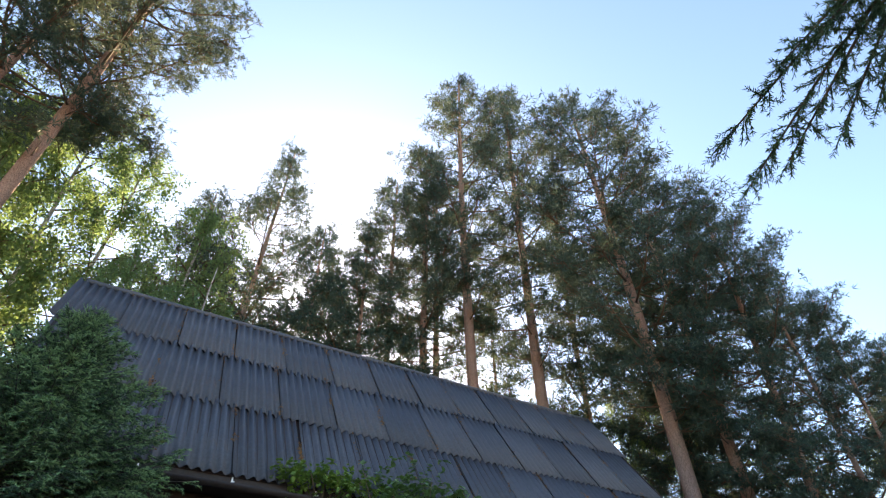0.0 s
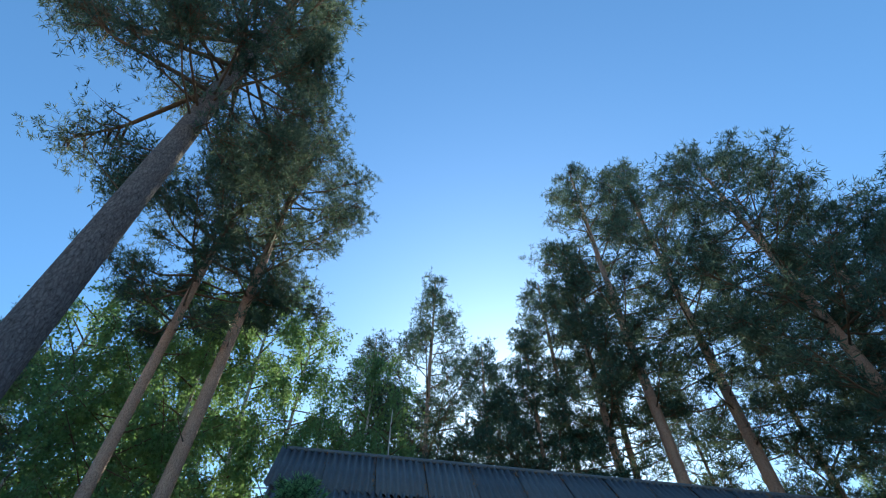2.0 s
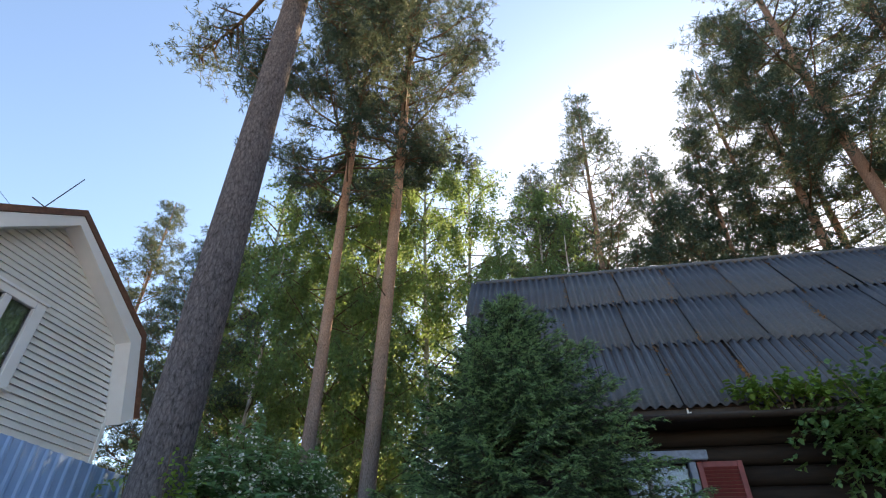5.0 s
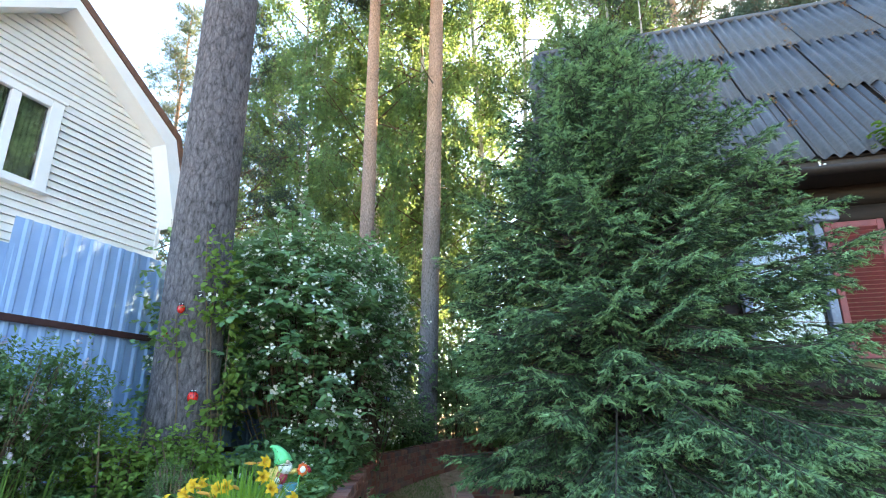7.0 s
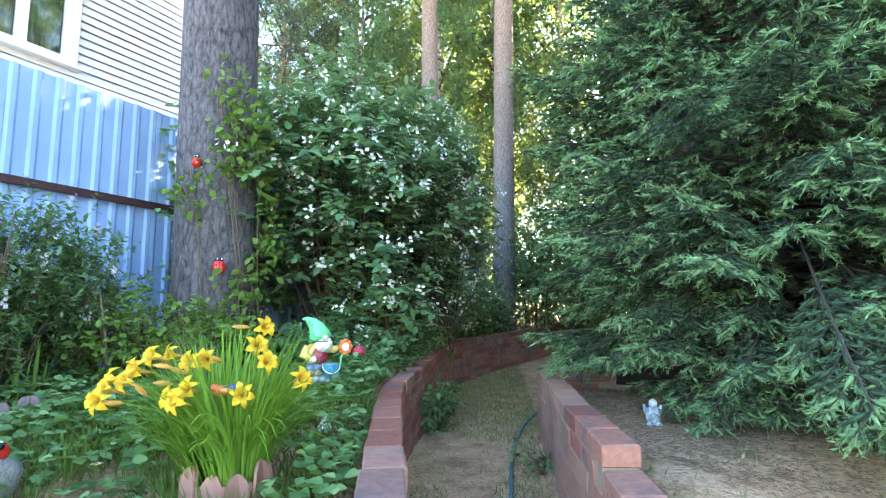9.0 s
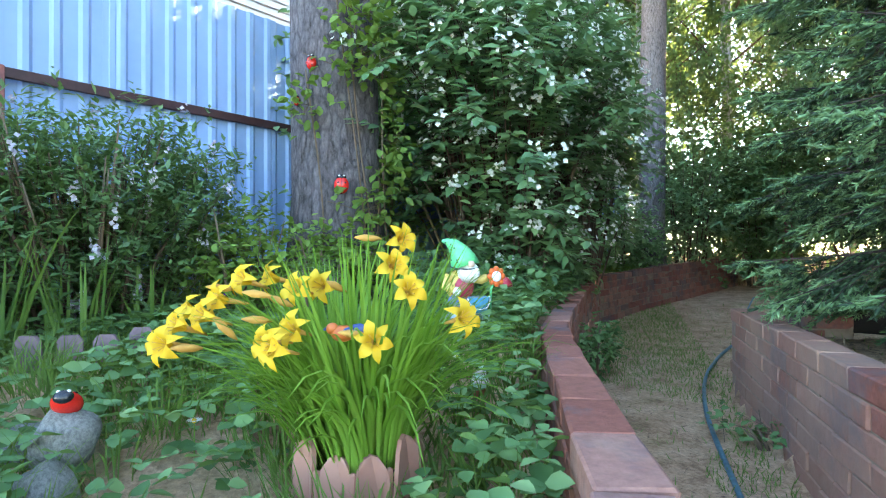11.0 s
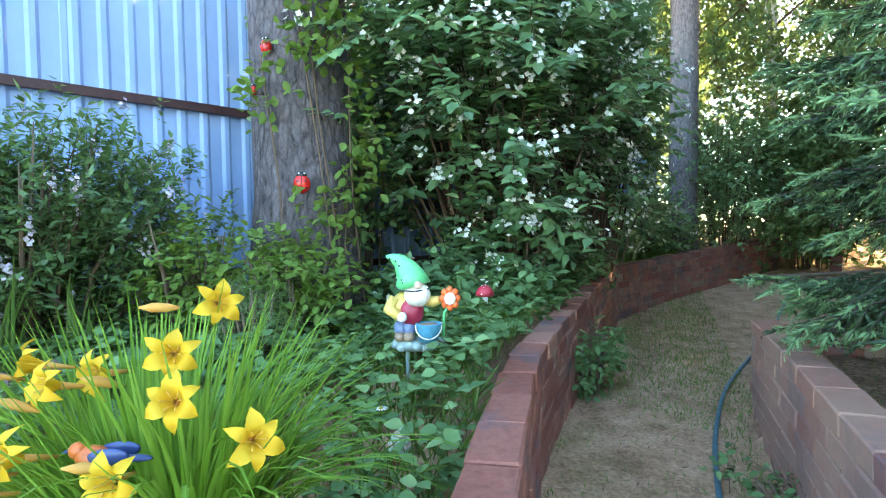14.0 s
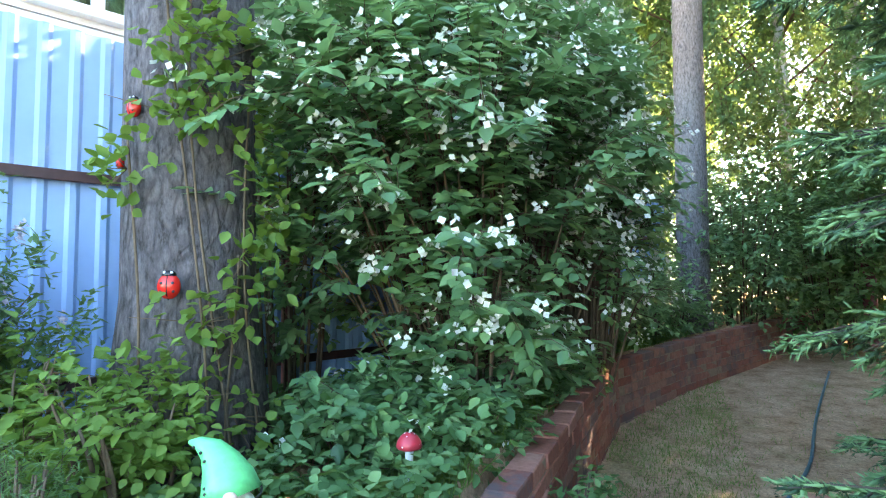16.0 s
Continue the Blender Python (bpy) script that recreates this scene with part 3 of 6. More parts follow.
    part("window_frame", box_bm(ww - 0.4, 0.1, 0.12, (wcx, -0.03, wcz - wh / 2 + 0.06), 0.01), M_WHITE, house)
    part("window_mullion", box_bm(0.14, 0.085, wh - 0.26, (wcx, -0.025, wcz - 0.01), 0.008), M_WHITE, house)
    part("window_sill", box_bm(ww + 0.08, 0.16, 0.03, (wcx, -0.07, wcz - wh / 2 - 0.015), 0.006), M_WHITE, house)
    part("drip_cap", box_bm(ww + 0.06, 0.12, 0.05, (wcx, -0.05, wcz + wh / 2 + 0.025), 0.006), M_WHITE, house)
    for sx in (-1, 1):
        part("pane", box_bm(0.46, 0.01, wh - 0.28, (wcx + sx * 0.29, -0.01, wcz - 0.01)), M_GLASS, house)
        v, f = [], []
        for i in range(25):
            for z in (wcz - 0.7, wcz + 0.7):
                v.append((wcx + sx * 0.29 - 0.24 + 0.48 * i / 24, 0.10 + 0.02 * math.sin(i * 1.7), z))
        f = [(2 * i, 2 * i + 2, 2 * i + 3, 2 * i + 1) for i in range(24)]
        c = mesh_object("curtain", v, f, M_CURTAIN, house, True)
        c.modifiers.new("thick", "SOLIDIFY").thickness = 0.003
    part("room_backing", box_bm(ww, 0.02, wh, (wcx, 0.2, wcz)), M_DARKROOM, house)
    for sx in (-1, 1):
        part("corner_post", box_bm(0.09, 0.09, 4.9, (sx * 2.44, 0.01, 2.45), 0.006), M_WHITE, house)


build_white_house()


# ---- blue sheet fence ----
FENCE = Matrix.Translation((-8.28, 2.47, 0)) @ pose(0, 0, 0, 0, 0, 117.1)   # x along the fence, y away


def build_fence():
    fence = thing("sheet_fence", FENCE, "light blue profiled steel sheet fence on dark red rails", "fence")
    pitch = 0.162
    prof = [(0.0, 0.0), (0.085, 0.0), (0.107, -0.017), (0.140, -0.017)]

    def sheet(name, x0, x1, z0, z1, y):
        v, f = [], []
        pts = []
        x = x0
        while x < x1 + 0.08:
            for px, py in prof:
                if x + px <= x1 + 0.16:
                    pts.append((x + px, y + py))
            x += pitch
        for px, py in pts:
            v += [(px, py, z0), (px, py, z1)]
        f = [(2 * i, 2 * i + 2, 2 * i + 3, 2 * i + 1) for i in range(len(pts) - 1)]
        ob = mesh_object(name, v, f, M_FENCE, fence)
        ob.modifiers.new("thick", "SOLIDIFY").thickness = 0.0025

    sheet("sheet_panel", -1.24, -0.02, 0.28, 2.90, 0.0)
    sheet("sheet_panel", -0.055, 1.64, 0.28, 2.90, 0.006)
    for k in range(5):
        sheet("sheet_panel", -1.235 - 1.2 * (k + 1), -1.20 - 1.2 * k, 0.25, 2.64, 0.008 * (k % 2) + 0.012)
    for k in range(4):
        sheet("sheet_panel", 1.605 + 1.5 * k, 1.64 + 1.5 * (k + 1), 0.3, 2.6, 0.008 * (k % 2))
    for z in (1.985, 0.75):
        part("rail", box_bm(9.2, 0.03, 0.065, (-2.8, -0.045, z), 0.004), M_RAIL, fence)
        part("rail", box_bm(5.6, 0.03, 0.065, (4.6, -0.045, z), 0.004), M_RAIL, fence)
    for x in (-1.82, -4.4, -6.9, 0.9, 3.4, 5.9):
        part("fence_post", box_bm(0.07, 0.06, 2.3, (x, -0.092, 0.86), 0.006), M_POST, fence, "red-brown painted steel post")


build_fence()


# ---- trees ----
def trunk_tube(height, r0, r1, lean=(0, 0), bend=0.12, seed=1, sides=14, rings=26, power=0.8):
    rng = random.Random(seed)
    ph = rng.uniform(0, 6)
    pts, rad = [], []
    for i in range(rings):
        s = i / (rings - 1)
        pts.append((lean[0] * s + bend * math.sin(s * 5 + ph) * s, lean[1] * s + bend * math.cos(s * 4 + ph) * s, height * s))
        flare = 1 + 0.35 * max(0, 1 - s * height / 0.5)
        rad.append((r1 + (r0 - r1) * (1 - s) ** power) * flare)
    return pts, rad


def point_on(pts, s):
    k = s * (len(pts) - 1)
    i = min(int(k), len(pts) - 2)
    return Vector(pts[i]).lerp(Vector(pts[i + 1]), k - i)


def pine_parts(height, r0, crown_from, crown_r, lean, seed, power=0.8, bend=0.16, twigs=4.2, limbs=46, tufts=5, blades=11, needle=0.17, bark_mat=None, crown_shape=0.6, parent=None, dead=6, sides=14, fat=1.0, skew=(0, 0)):
    """A pine: tapered trunk, limbs and a crown of needle tufts at the twig ends."""
    rng = np.random.default_rng(seed)
    pts, rad = trunk_tube(height, r0, r0 * 0.16, lean, bend, seed, sides, 26, power)
    v, f = tube(pts, rad, sides)
    mesh_object("trunk", v, f, bark_mat or M_BARK2, parent, True)
    tubes, tuft_pos, tuft_dir = [], [], []
    for i in range(limbs):
        u = (i + rng.uniform(0, 1)) / limbs
        s = crown_from + (0.985 - crown_from) * u
        base = point_on(pts, s)
        a = i * 2.4 + rng.uniform(-0.6, 0.6)
        shape = (math.sin(min(1.0, (u + 0.13) / 0.5) * math.pi / 2) if u < 0.4 else ((1 - u) / 0.6) ** crown_shape)
        ln = crown_r * max(0.14, shape) * rng.uniform(0.6, 1.1) * (1 + skew[1] * math.cos(a - radians(skew[0])))
        rise = rng.uniform(-0.05, 0.35) + 0.5 * u
        d = Vector((math.cos(a), math.sin(a), rise)).normalized()
        p1 = base + d * ln * 0.5 + Vector((0, 0, -0.05 * ln))
        p2 = base + d * ln + Vector((0, 0, 0.12 * ln))
        rr = 0.013 + 0.010 * ln
        tubes.append(tube([base, p1, p2], [rr, rr * 0.7, rr * 0.25], 5))
        subs = max(3, int(2.0 + ln * twigs * 0.52))
        for j in range(subs):
            q = 1.0 if j == 0 else rng.uniform(0.34, 1.0) ** 0.8
            b = (base.lerp(p1, q * 2) if q < 0.5 else p1.lerp(p2, q * 2 - 1))
            turn = Vector((-d.y, d.x, 0)) * rng.uniform(-1.0, 1.0)
            td = (d * 0.75 + turn + Vector((0, 0, rng.uniform(-0.05, 0.45)))).normalized()
            tl = (0.22 + 0.24 * ln * (1.2 - q)) * rng.uniform(0.7, 1.25)
            e = b + td * tl
            tubes.append(tube([b, b.lerp(e, 0.5) + Vector((0, 0, -0.03)), e], [rr * 0.45, rr * 0.3, 0.006], 4))
            wide_ = (0.17 + 0.045 * ln) * rng.uniform(0.75, 1.2) * (0.8 + 0.2 * fat)
            for k in range(int(tufts * 2.3)):
                o = b.lerp(e, rng.uniform(0.35, 1.1)) + Vector(tuple(np.clip(rng.normal(size=3), -1.5, 1.5) * np.array([wide_, wide_, wide_ * 0.42])))
                tuft_pos.append(tuple(o))
                tuft_dir.append(tuple((td * 0.5 + (o - b).normalized() * 0.6 + Vector((0, 0, 0.3))).normalized()))
                if k % 3 == 0:
                    tubes.append(tube([b.lerp(e, 0.6), o], [0.007, 0.003], 3))
    for i in range(dead):
        s = crown_from * rng.uniform(0.35, 1.0)
        base = point_on(pts, s)
        a = rng.uniform(0, 6.28)
        d = Vector((math.cos(a), math.sin(a), rng.uniform(-0.1, 0.3)))
        ln = rng.uniform(0.4, 1.4)
        tubes.append(tube([base, base + d * ln * 0.6, base + d * ln + Vector((0, 0, rng.uniform(-.2, .2)))], [0.02, 0.012, 0.004], 4))
    tagged(tubes_object("branchwork", tubes, M_TWIG, parent), kind="stuff")
    tp, td = np.repeat(np.array(tuft_pos), blades, 0), np.repeat(np.array(tuft_dir), blades, 0)
    n = len(tp)
    along = unit(td * 0.45 + sphere_dirs(rng, n) + np.array([0, 0, 0.15]))
    leaves_object("crown", tp, along, sphere_dirs(rng, n), needle * rng.uniform(0.7, 1.25, n), 0.017 * fat * rng.uniform(0.8, 1.3, n), M_PINE, parent, None, 0.4, 0.0)


def pine(x, y, height, r0, crown_from, crown_r, lean=(0, 0), seed=1, label="", **more):
    t = thing("pine_tree", pose(x, y, path_height(x, y) - 0.08), label or "tall pine tree with an orange upper trunk and sparse crown", "tree", more.pop("group", ""))
    pine_parts(height, r0, crown_from, crown_r, lean, seed, parent=t, **more)
    return t


# the thick pine by the fence, and the two slender ones behind it
def big_pine():
    t = thing("pine_tree", pose(-7.15, 2.86, 0.25), "thick old pine with cracked grey-brown bark beside the fence", "tree")
    pine_parts(25.5, 0.302, 0.47, 5.0, (-0.1, -0.25), 11, 0.42, 0.04, 6.5, limbs=84, tufts=6, blades=9, needle=0.2, bark_mat=M_BARK, parent=t, dead=2, sides=40, fat=1.5, crown_shape=0.5, skew=(205, 0.4))


big_pine()
pine(-11.1, 7.44, 20.5, 0.18, 0.56, 3.4, (0.1, 0.0), 21, "slender pine with grey lower and orange upper bark", limbs=44, tufts=5, blades=9, power=0.5, bend=0.08, twigs=5.5, needle=0.22, fat=1.6)
pine(-10.2, 8.45, 25.0, 0.205, 0.53, 3.9, (0.2, 0.25), 22, "slender pine with grey lower and orange upper bark", limbs=60, tufts=5, blades=12, power=0.5, bend=0.08, twigs=5.5, needle=0.2, fat=1.3)


def birch(x, y, height, r, seed, spread=2.4, leaves=9000, low=0.12, group="birches behind the fence"):
    t = thing("birch_tree", pose(x, y, 0.1), "birch tree with hanging twigs and bright green leaves", "tree", group)
    rng = np.random.default_rng(seed)
    pts, rad = trunk_tube(height, r, 0.02, (rng.uniform(-.5, .5), rng.uniform(-.5, .5)), 0.2, seed, 9, 16)
    v, f = tube(pts, rad, 9)
    mesh_object("trunk", v, f, M_BIRCHBARK, t, True)
    tubes, P, D = [], [], []
    for i in range(46):
        u = (i + rng.uniform()) / 46
        base = point_on(pts, low + (0.98 - low) * u)
        a = i * 2.4 + rng.uniform(-.5, .5)
        ln = spread * (math.sin(math.pi * min(0.98, 0.22 + 0.74 * u)) ** 0.7) * rng.uniform(0.6, 1.1)
        e = base + Vector((math.cos(a) * ln, math.sin(a) * ln, ln * rng.uniform(0.25, 0.9)))
        tubes.append(tube([base, base.lerp(e, 0.5) + Vector((0, 0, 0.1)), e], [0.03, 0.02, 0.006], 4))
        for j in range(int(5 + 3.5 * ln)):
            b = base.lerp(e, rng.uniform(0.35, 1.0))
            hang = rng.uniform(0.5, 1.6)
            e2 = b + Vector((rng.normal() * 0.3, rng.normal() * 0.3, -hang))
            tubes.append(tube([b, e2], [0.005, 0.002], 3))
            m = int(leaves / 46 / 12 * hang)
            for q in range(m):
                P.append(tuple(b.lerp(e2, rng.uniform(0, 1)) + Vector(tuple(rng.normal(size=3) * 0.10))))
    tagged(tubes_object("branchwork", tubes, M_TWIG, t), kind="stuff")
    P = np.array(P)
    n = len(P)
    along = sphere_dirs(rng, n) + np.array([0, 0, -0.7])
    leaves_object("crown", P, along, sphere_dirs(rng, n), 0.10 * rng.uniform(0.7, 1.4, n), 0.08 * rng.uniform(0.7, 1.3, n), M_BIRCH, t, None, 0.4, 0.1)
    return t


b1 = birch(-13.8, 9.5, 17.6, 0.12, 31, 3.2, 23000)
b2 = birch(-12.0, 12.3, 19.2, 0.13, 32, 3.2, 24000, 0.2)
# The birch copy at (-8.4, 11.7) is added to block sun on the wall.
for x, y, rz, s in ((-16.2, 8.2, 40, 0.9), (-9.4, 14.8, 100, 0.95), (5.5, 21.0, 200, 0.62), (8.0, 18.5, 60, 0.56), (10.2, 16.6, 20, 0.5), (12.4, 14.8, 110, 0.46), (14.6, 13.4, 240, 0.42), (3.0, 23.0, 310, 0.6), (-11.5, 13.5, 160, 0.94), (-12.7, 10.6, 80, 0.88), (6.8, 20.2, 150, 0.62), (7.4, 19.2, 330, 0.58), (-17.5, 12.5, 280, 0.9), (-14.3, 12.0, 320, 1.0), (-20, 16, 20, 1.0), (-8.4, 11.7, 210, 0.66), (-7.6, 14.0, 30, 0.7), (-15.0, 10.8, 300, 0.95), (-14.6, 7.4, 90, 0.7)):
    copy_thing(b1 if rz % 80 else b2, pose(x, y, 0.1, 0, 0, rz) @ Matrix.Diagonal((s, s, s, 1)))

# pines of the wood behind the house and all round
WOOD = "pines of the wood behind the house"
FAR = dict(tufts=5, blades=7, needle=0.27, fat=1.9, group=WOOD, twigs=4.8)
v1 = pine(1.3, 18.6, 31.0, 0.27, 0.40, 3.6, (-0.3, 0.1), 41, "tall pine in the wood behind the house", limbs=70, **FAR)
v2 = pine(3.75, 18.4, 29.6, 0.27, 0.34, 3.4, (-0.2, 0.2), 42, "tall pine in the wood behind the house", limbs=70, **FAR)
v3 = pine(6.9, 15.6, 23.3, 0.27, 0.30, 3.9, (-0.4, 0.0), 43, "broad-crowned pine in the wood behind the house", limbs=80, crown_shape=0.4, **FAR)
v4 = pine(-8.6, 19.6, 25.5, 0.2, 0.2, 3.9, (0.1, 0.2), 44, "bushy pine in the wood behind the house", limbs=76, crown_shape=0.9, **FAR)
THIN = dict(tufts=3, blades=5, needle=0.42, fat=3.0, group=WOOD, twigs=3.4, sides=7, dead=4)
w1 = pine(-6.9, 27.5, 21.0, 0.17, 0.45, 2.8, (0.3, 0.1), 45, "slender pine deep in the wood", limbs=44, **THIN)
w2 = pine(2.5, 24.0, 18.0, 0.15, 0.30, 2.8, (0.1, 0.2), 46, "slender pine deep in the wood", limbs=46, crown_shape=0.9, **THIN)


def wood():
    rng = random.Random(77)
    places = [(8.3, 15.4, v3, 0.80), (9.2, 14.2, v3, 0.64), (10.0, 13.3, v4, 0.50), (10.6, 12.9, v4, 0.42), (11.6, 12.4, v4, 0.35), (12.8, 12.0, v4, 0.30), (8.2, 18.0, v3, 0.8),
              (-3.6, 20.0, v4, 0.80), (-2.2, 20.6, v1, 0.78), (-0.4, 20.5, v2, 0.80), (13.5, 15.0, v4, 0.38), (16.0, 15.0, v4, 0.34), (6.0, 21.0, v4, 0.9),
              (-6.9, 25.5, v4, 0.92), (-10.0, 22.5, v4, 0.8), (-19.8, 5.4, v4, 0.6), (-21, 9.5, v4, 0.62), (7.6, 17.6, v4, 0.42), (9.0, 16.9, v4, 0.40), (10.6, 15.5, v4, 0.36), (5.4, 18.8, v4, 0.44), (2.6, 20.6, v4, 0.46), (12.2, 14.2, v4, 0.34), (-9.9, 16.6, v4, 0.76), (-6.0, 21.1, v4, 0.84), (-0.6, 19.2, v2, 0.86), (-15.6, 6.0, v4, 0.54)]
    for x, y, src, s in places:
        copy_thing(src, pose(x, y, 0, 0, 0, rng.uniform(0, 360)) @ Matrix.Diagonal((s, s, s, 1)))
    for i in range(52):
        a = rng.uniform(-50, 30) if i < 30 else (rng.uniform(30, 70) if i < 42 else rng.uniform(70, 300))
        d = rng.uniform(24, 42)
        s = rng.uniform(0.6, 0.9) if a > -20 else rng.uniform(0.45, 0.6)
        copy_thing(rng.choice((w1, w2)), pose(-d * math.sin(radians(a)), d * math.cos(radians(a)), 0, 0, 0, rng.uniform(0, 360)) @ Matrix.Diagonal((s, s, s, 1)))


wood()


# ---- the spruce by the path ----
def spindles(name, p, d, radius, material, parent):
    """Four-sided spindles, one for each woolly shoot."""
    n = len(p)
    dn = unit(d)
    a = unit(np.cross(dn, np.array([0.31, 0.22, 0.92])))
    b = np.cross(dn, a)
    r = np.asarray(radius).reshape(-1, 1)
    mid = p + d * 0.35
    co = np.stack([p, mid + a * r, mid + b * r, mid - a * r, mid - b * r, p + d], 1).reshape(-1, 3)
    q = np.array([[0, 2, 1], [0, 3, 2], [0, 4, 3], [0, 1, 4], [5, 1, 2], [5, 2, 3], [5, 3, 4], [5, 4, 1]])
    tri = (np.arange(n)[:, None, None] * 6 + q[None]).reshape(-1)
    me = bpy.data.meshes.new(name)
    me.vertices.add(6 * n)
    me.vertices.foreach_set("co", co.ravel())
    me.loops.add(24 * n)
    me.loops.foreach_set("vertex_index", tri)
    me.polygons.add(8 * n)
    me.polygons.foreach_set("loop_start", np.arange(8 * n) * 3)
    me.polygons.foreach_set("loop_total", np.full(8 * n, 3))
    me.materials.append(material)
    me.update(calc_edges=True)
    ob = new(name, me)
    ob.parent = parent
    return tagged(ob, kind="stuff")


def spruce(x, y, z, height, radius, p_, q_, seed, label, branches=560, low=0.03):
    """A spruce of flat fronds: side twigs in the plane of each branch, woolly shoots on them, bare wood inside."""
    t = thing("spruce_tree", pose(x, y, z), label, "tree")
    rng = np.random.default_rng(seed)
    pts, rad = trunk_tube(height, 0.085, 0.012, (0, 0), 0.03, seed, 10, 12)
    v, f = tube(pts, rad, 10)
    mesh_object("trunk", v, f, M_SHADED_SPRUCEWOOD, t, True)
    tubes, P, D, K = [], [], [], []
    for i in range(branches):
        u = low + (0.985 - low) * ((i + rng.uniform()) / branches) ** 1.25
        a = i * 2.39996 + rng.uniform(-0.35, 0.35)
        if i % 6 == 0:
            a = radians(rng.uniform(280, 385))
        deg = math.degrees(a) % 360
        env = radius * max(0.0, 1 - u ** p_) ** q_
        bump_ = 1 + 0.22 * noise.noise(Vector((math.cos(a) * 1.9, math.sin(a) * 1.9, u * 7 + seed)))
        ln = max(0.16, env * (rng.uniform(0.84, 1.08) if i % 4 else rng.uniform(0.5, 0.75)) * bump_)
        if 0.06 < u < 0.75 and (deg > 285 or deg < 40):
            ln *= 1.17
        if u < 0.17 and 292 < deg < 332:
            ln *= 1.06
        if 150 < deg < 275:
            ln *= 0.94
        if u < 0.26 and 232 < deg < 296:
            ln *= 0.62 + 1.4 * u
        rise = 0.75 * u - 0.12 + rng.uniform(-0.22, 0.18)
        d = Vector((math.cos(a), math.sin(a), 0))
        side = Vector((-math.sin(a), math.cos(a), rng.uniform(-0.35, 0.35))).normalized()
        zz = height * u - ln * (rise - 0.36 * (1 - 0.6 * u) + 0.16)

        def on(q):
            return d * ln * q + Vector((0, 0, zz + ln * (rise * q - 0.36 * q * q * (1 - u * 0.6) + 0.16 * q ** 4)))
        tubes.append(tube([on(0), on(0.35), on(0.7), on(1.0)], [0.008 + 0.005 * ln, 0.007, 0.005, 0.002], 5))
        q = max(0.12, 1 - 0.80 / max(ln, 0.3))
        sgn = 1
        near = not 25 < deg < 150
        while q < 1.0:
            b = on(q)
            fwd = (on(min(1.0, q + 0.04)) - on(q - 0.04)).normalized()
            tl = min(0.27, (0.075 + 0.45 * ln * (1.0 - q))) * rng.uniform(0.75, 1.12)
            dirn = (fwd * rng.uniform(0.65, 0.95) + side * sgn * rng.uniform(0.6, 0.9) + Vector((0, 0, rng.uniform(-0.75, -0.05)))).normalized()
            lat = dirn.cross(fwd.cross(side)).normalized()
            tubes.append(tube([b, b + dirn * tl], [0.003, 0.0015], 3))
            old = q < 0.62 and u < 0.6 and rng.uniform() < 0.3
            m = max(2, int(tl / (0.050 if near else 0.09)))
            for g in range(m):
                o = b + dirn * tl * (g + 0.2) / m + Vector((0, 0, -0.10 * tl * (g / m) ** 2))
                last = g == m - 1
                for s2 in ((-1, 0, 1) if last else (-1, 1)):
                    sl = rng.uniform(0.05, 0.08) * (1.25 if s2 == 0 else 1.0)
                    dd = (dirn * (1.0 if s2 == 0 else 0.72) + lat * s2 * rng.uniform(0.5, 0.8) + Vector((0, 0, rng.uniform(-0.28, 0.06)))).normalized()
                    P.append(tuple(o))
                    D.append(tuple(dd * sl))
                    K.append(2 if old else (1 if (last or q > 0.9) and rng.uniform() < 0.66 else 0))
            sgn = -sgn
            q += 0.040 / max(0.3, ln) * rng.uniform(0.8, 1.3) * (1 if near else 1.7)
        for k in range(3):
            P.append(tuple(on(0.9 + 0.03 * k)))
            D.append(tuple(((on(1.0) - on(0.9)).normalized() + side * (k - 1) * 0.5).normalized() * 0.095))
            K.append(1)
    P, D, K = np.array(P), np.array(D), np.array(K)
    for k, mat, nm, per in ((0, M_SPRUCE, "crown", 9), (1, M_SPRUCE_TIP, "fresh_growth", 13), (2, M_SPRUCE_DRY, "dry_inner_growth", 4)):
        sel = K == k
        p, d = P[sel], D[sel]
        if k < 2:
            spindles(nm + "_wool", p, d, 0.0075 * rng.uniform(0.75, 1.25, len(p)), mat, t)
        idx = np.repeat(np.arange(len(p)), per)
        n = len(idx)
        dn = unit(d)[idx]
        r = sphere_dirs(rng, n)
        r = unit(r - dn * np.sum(r * dn, 1, keepdims=True) + np.array([0, 0, 0.15]))
        leaves_object(nm, p[idx] + d[idx] * rng.uniform(0.0, 1.0, n)[:, None], dn * 0.8 + r * 0.7, sphere_dirs(rng, n), 0.025 * rng.uniform(0.8, 1.25, n), 0.0052 * rng.uniform(0.8, 1.2, n), mat, t, None, 0.4, 0.0)
    # bare dead twigs low inside the crown
    for i in range(60):
        a, zb, ln = rng.uniform(0, 6.283), rng.uniform(0.15, 1.6), rng.uniform(0.5, 1.15)
        d = Vector((math.cos(a), math.sin(a), rng.uniform(-0.25, 0.1)))
        e = Vector((0, 0, zb)) + d * ln
        tubes.append(tube([(0, 0, zb), Vector((0, 0, zb)) + d * ln * 0.5, e], [0.009, 0.006, 0.002], 4))
        for k in range(4):
            o = Vector((0, 0, zb)) + d * ln * rng.uniform(0.45, 0.95)
            tubes.append(tube([o, o + (d + Vector(tuple(rng.normal(size=3) * 0.6))) * 0.16], [0.003, 0.001], 3))
    tagged(tubes_object("branchwork", tubes, M_SHADED_SPRUCEWOOD, t), kind="stuff")
    return t


SPRUCE = spruce(-4.15, 5.38, 0.34, 4.62, 1.62, 2.9, 0.76, 51, "dense young spruce with fresh green shoots beside the path")


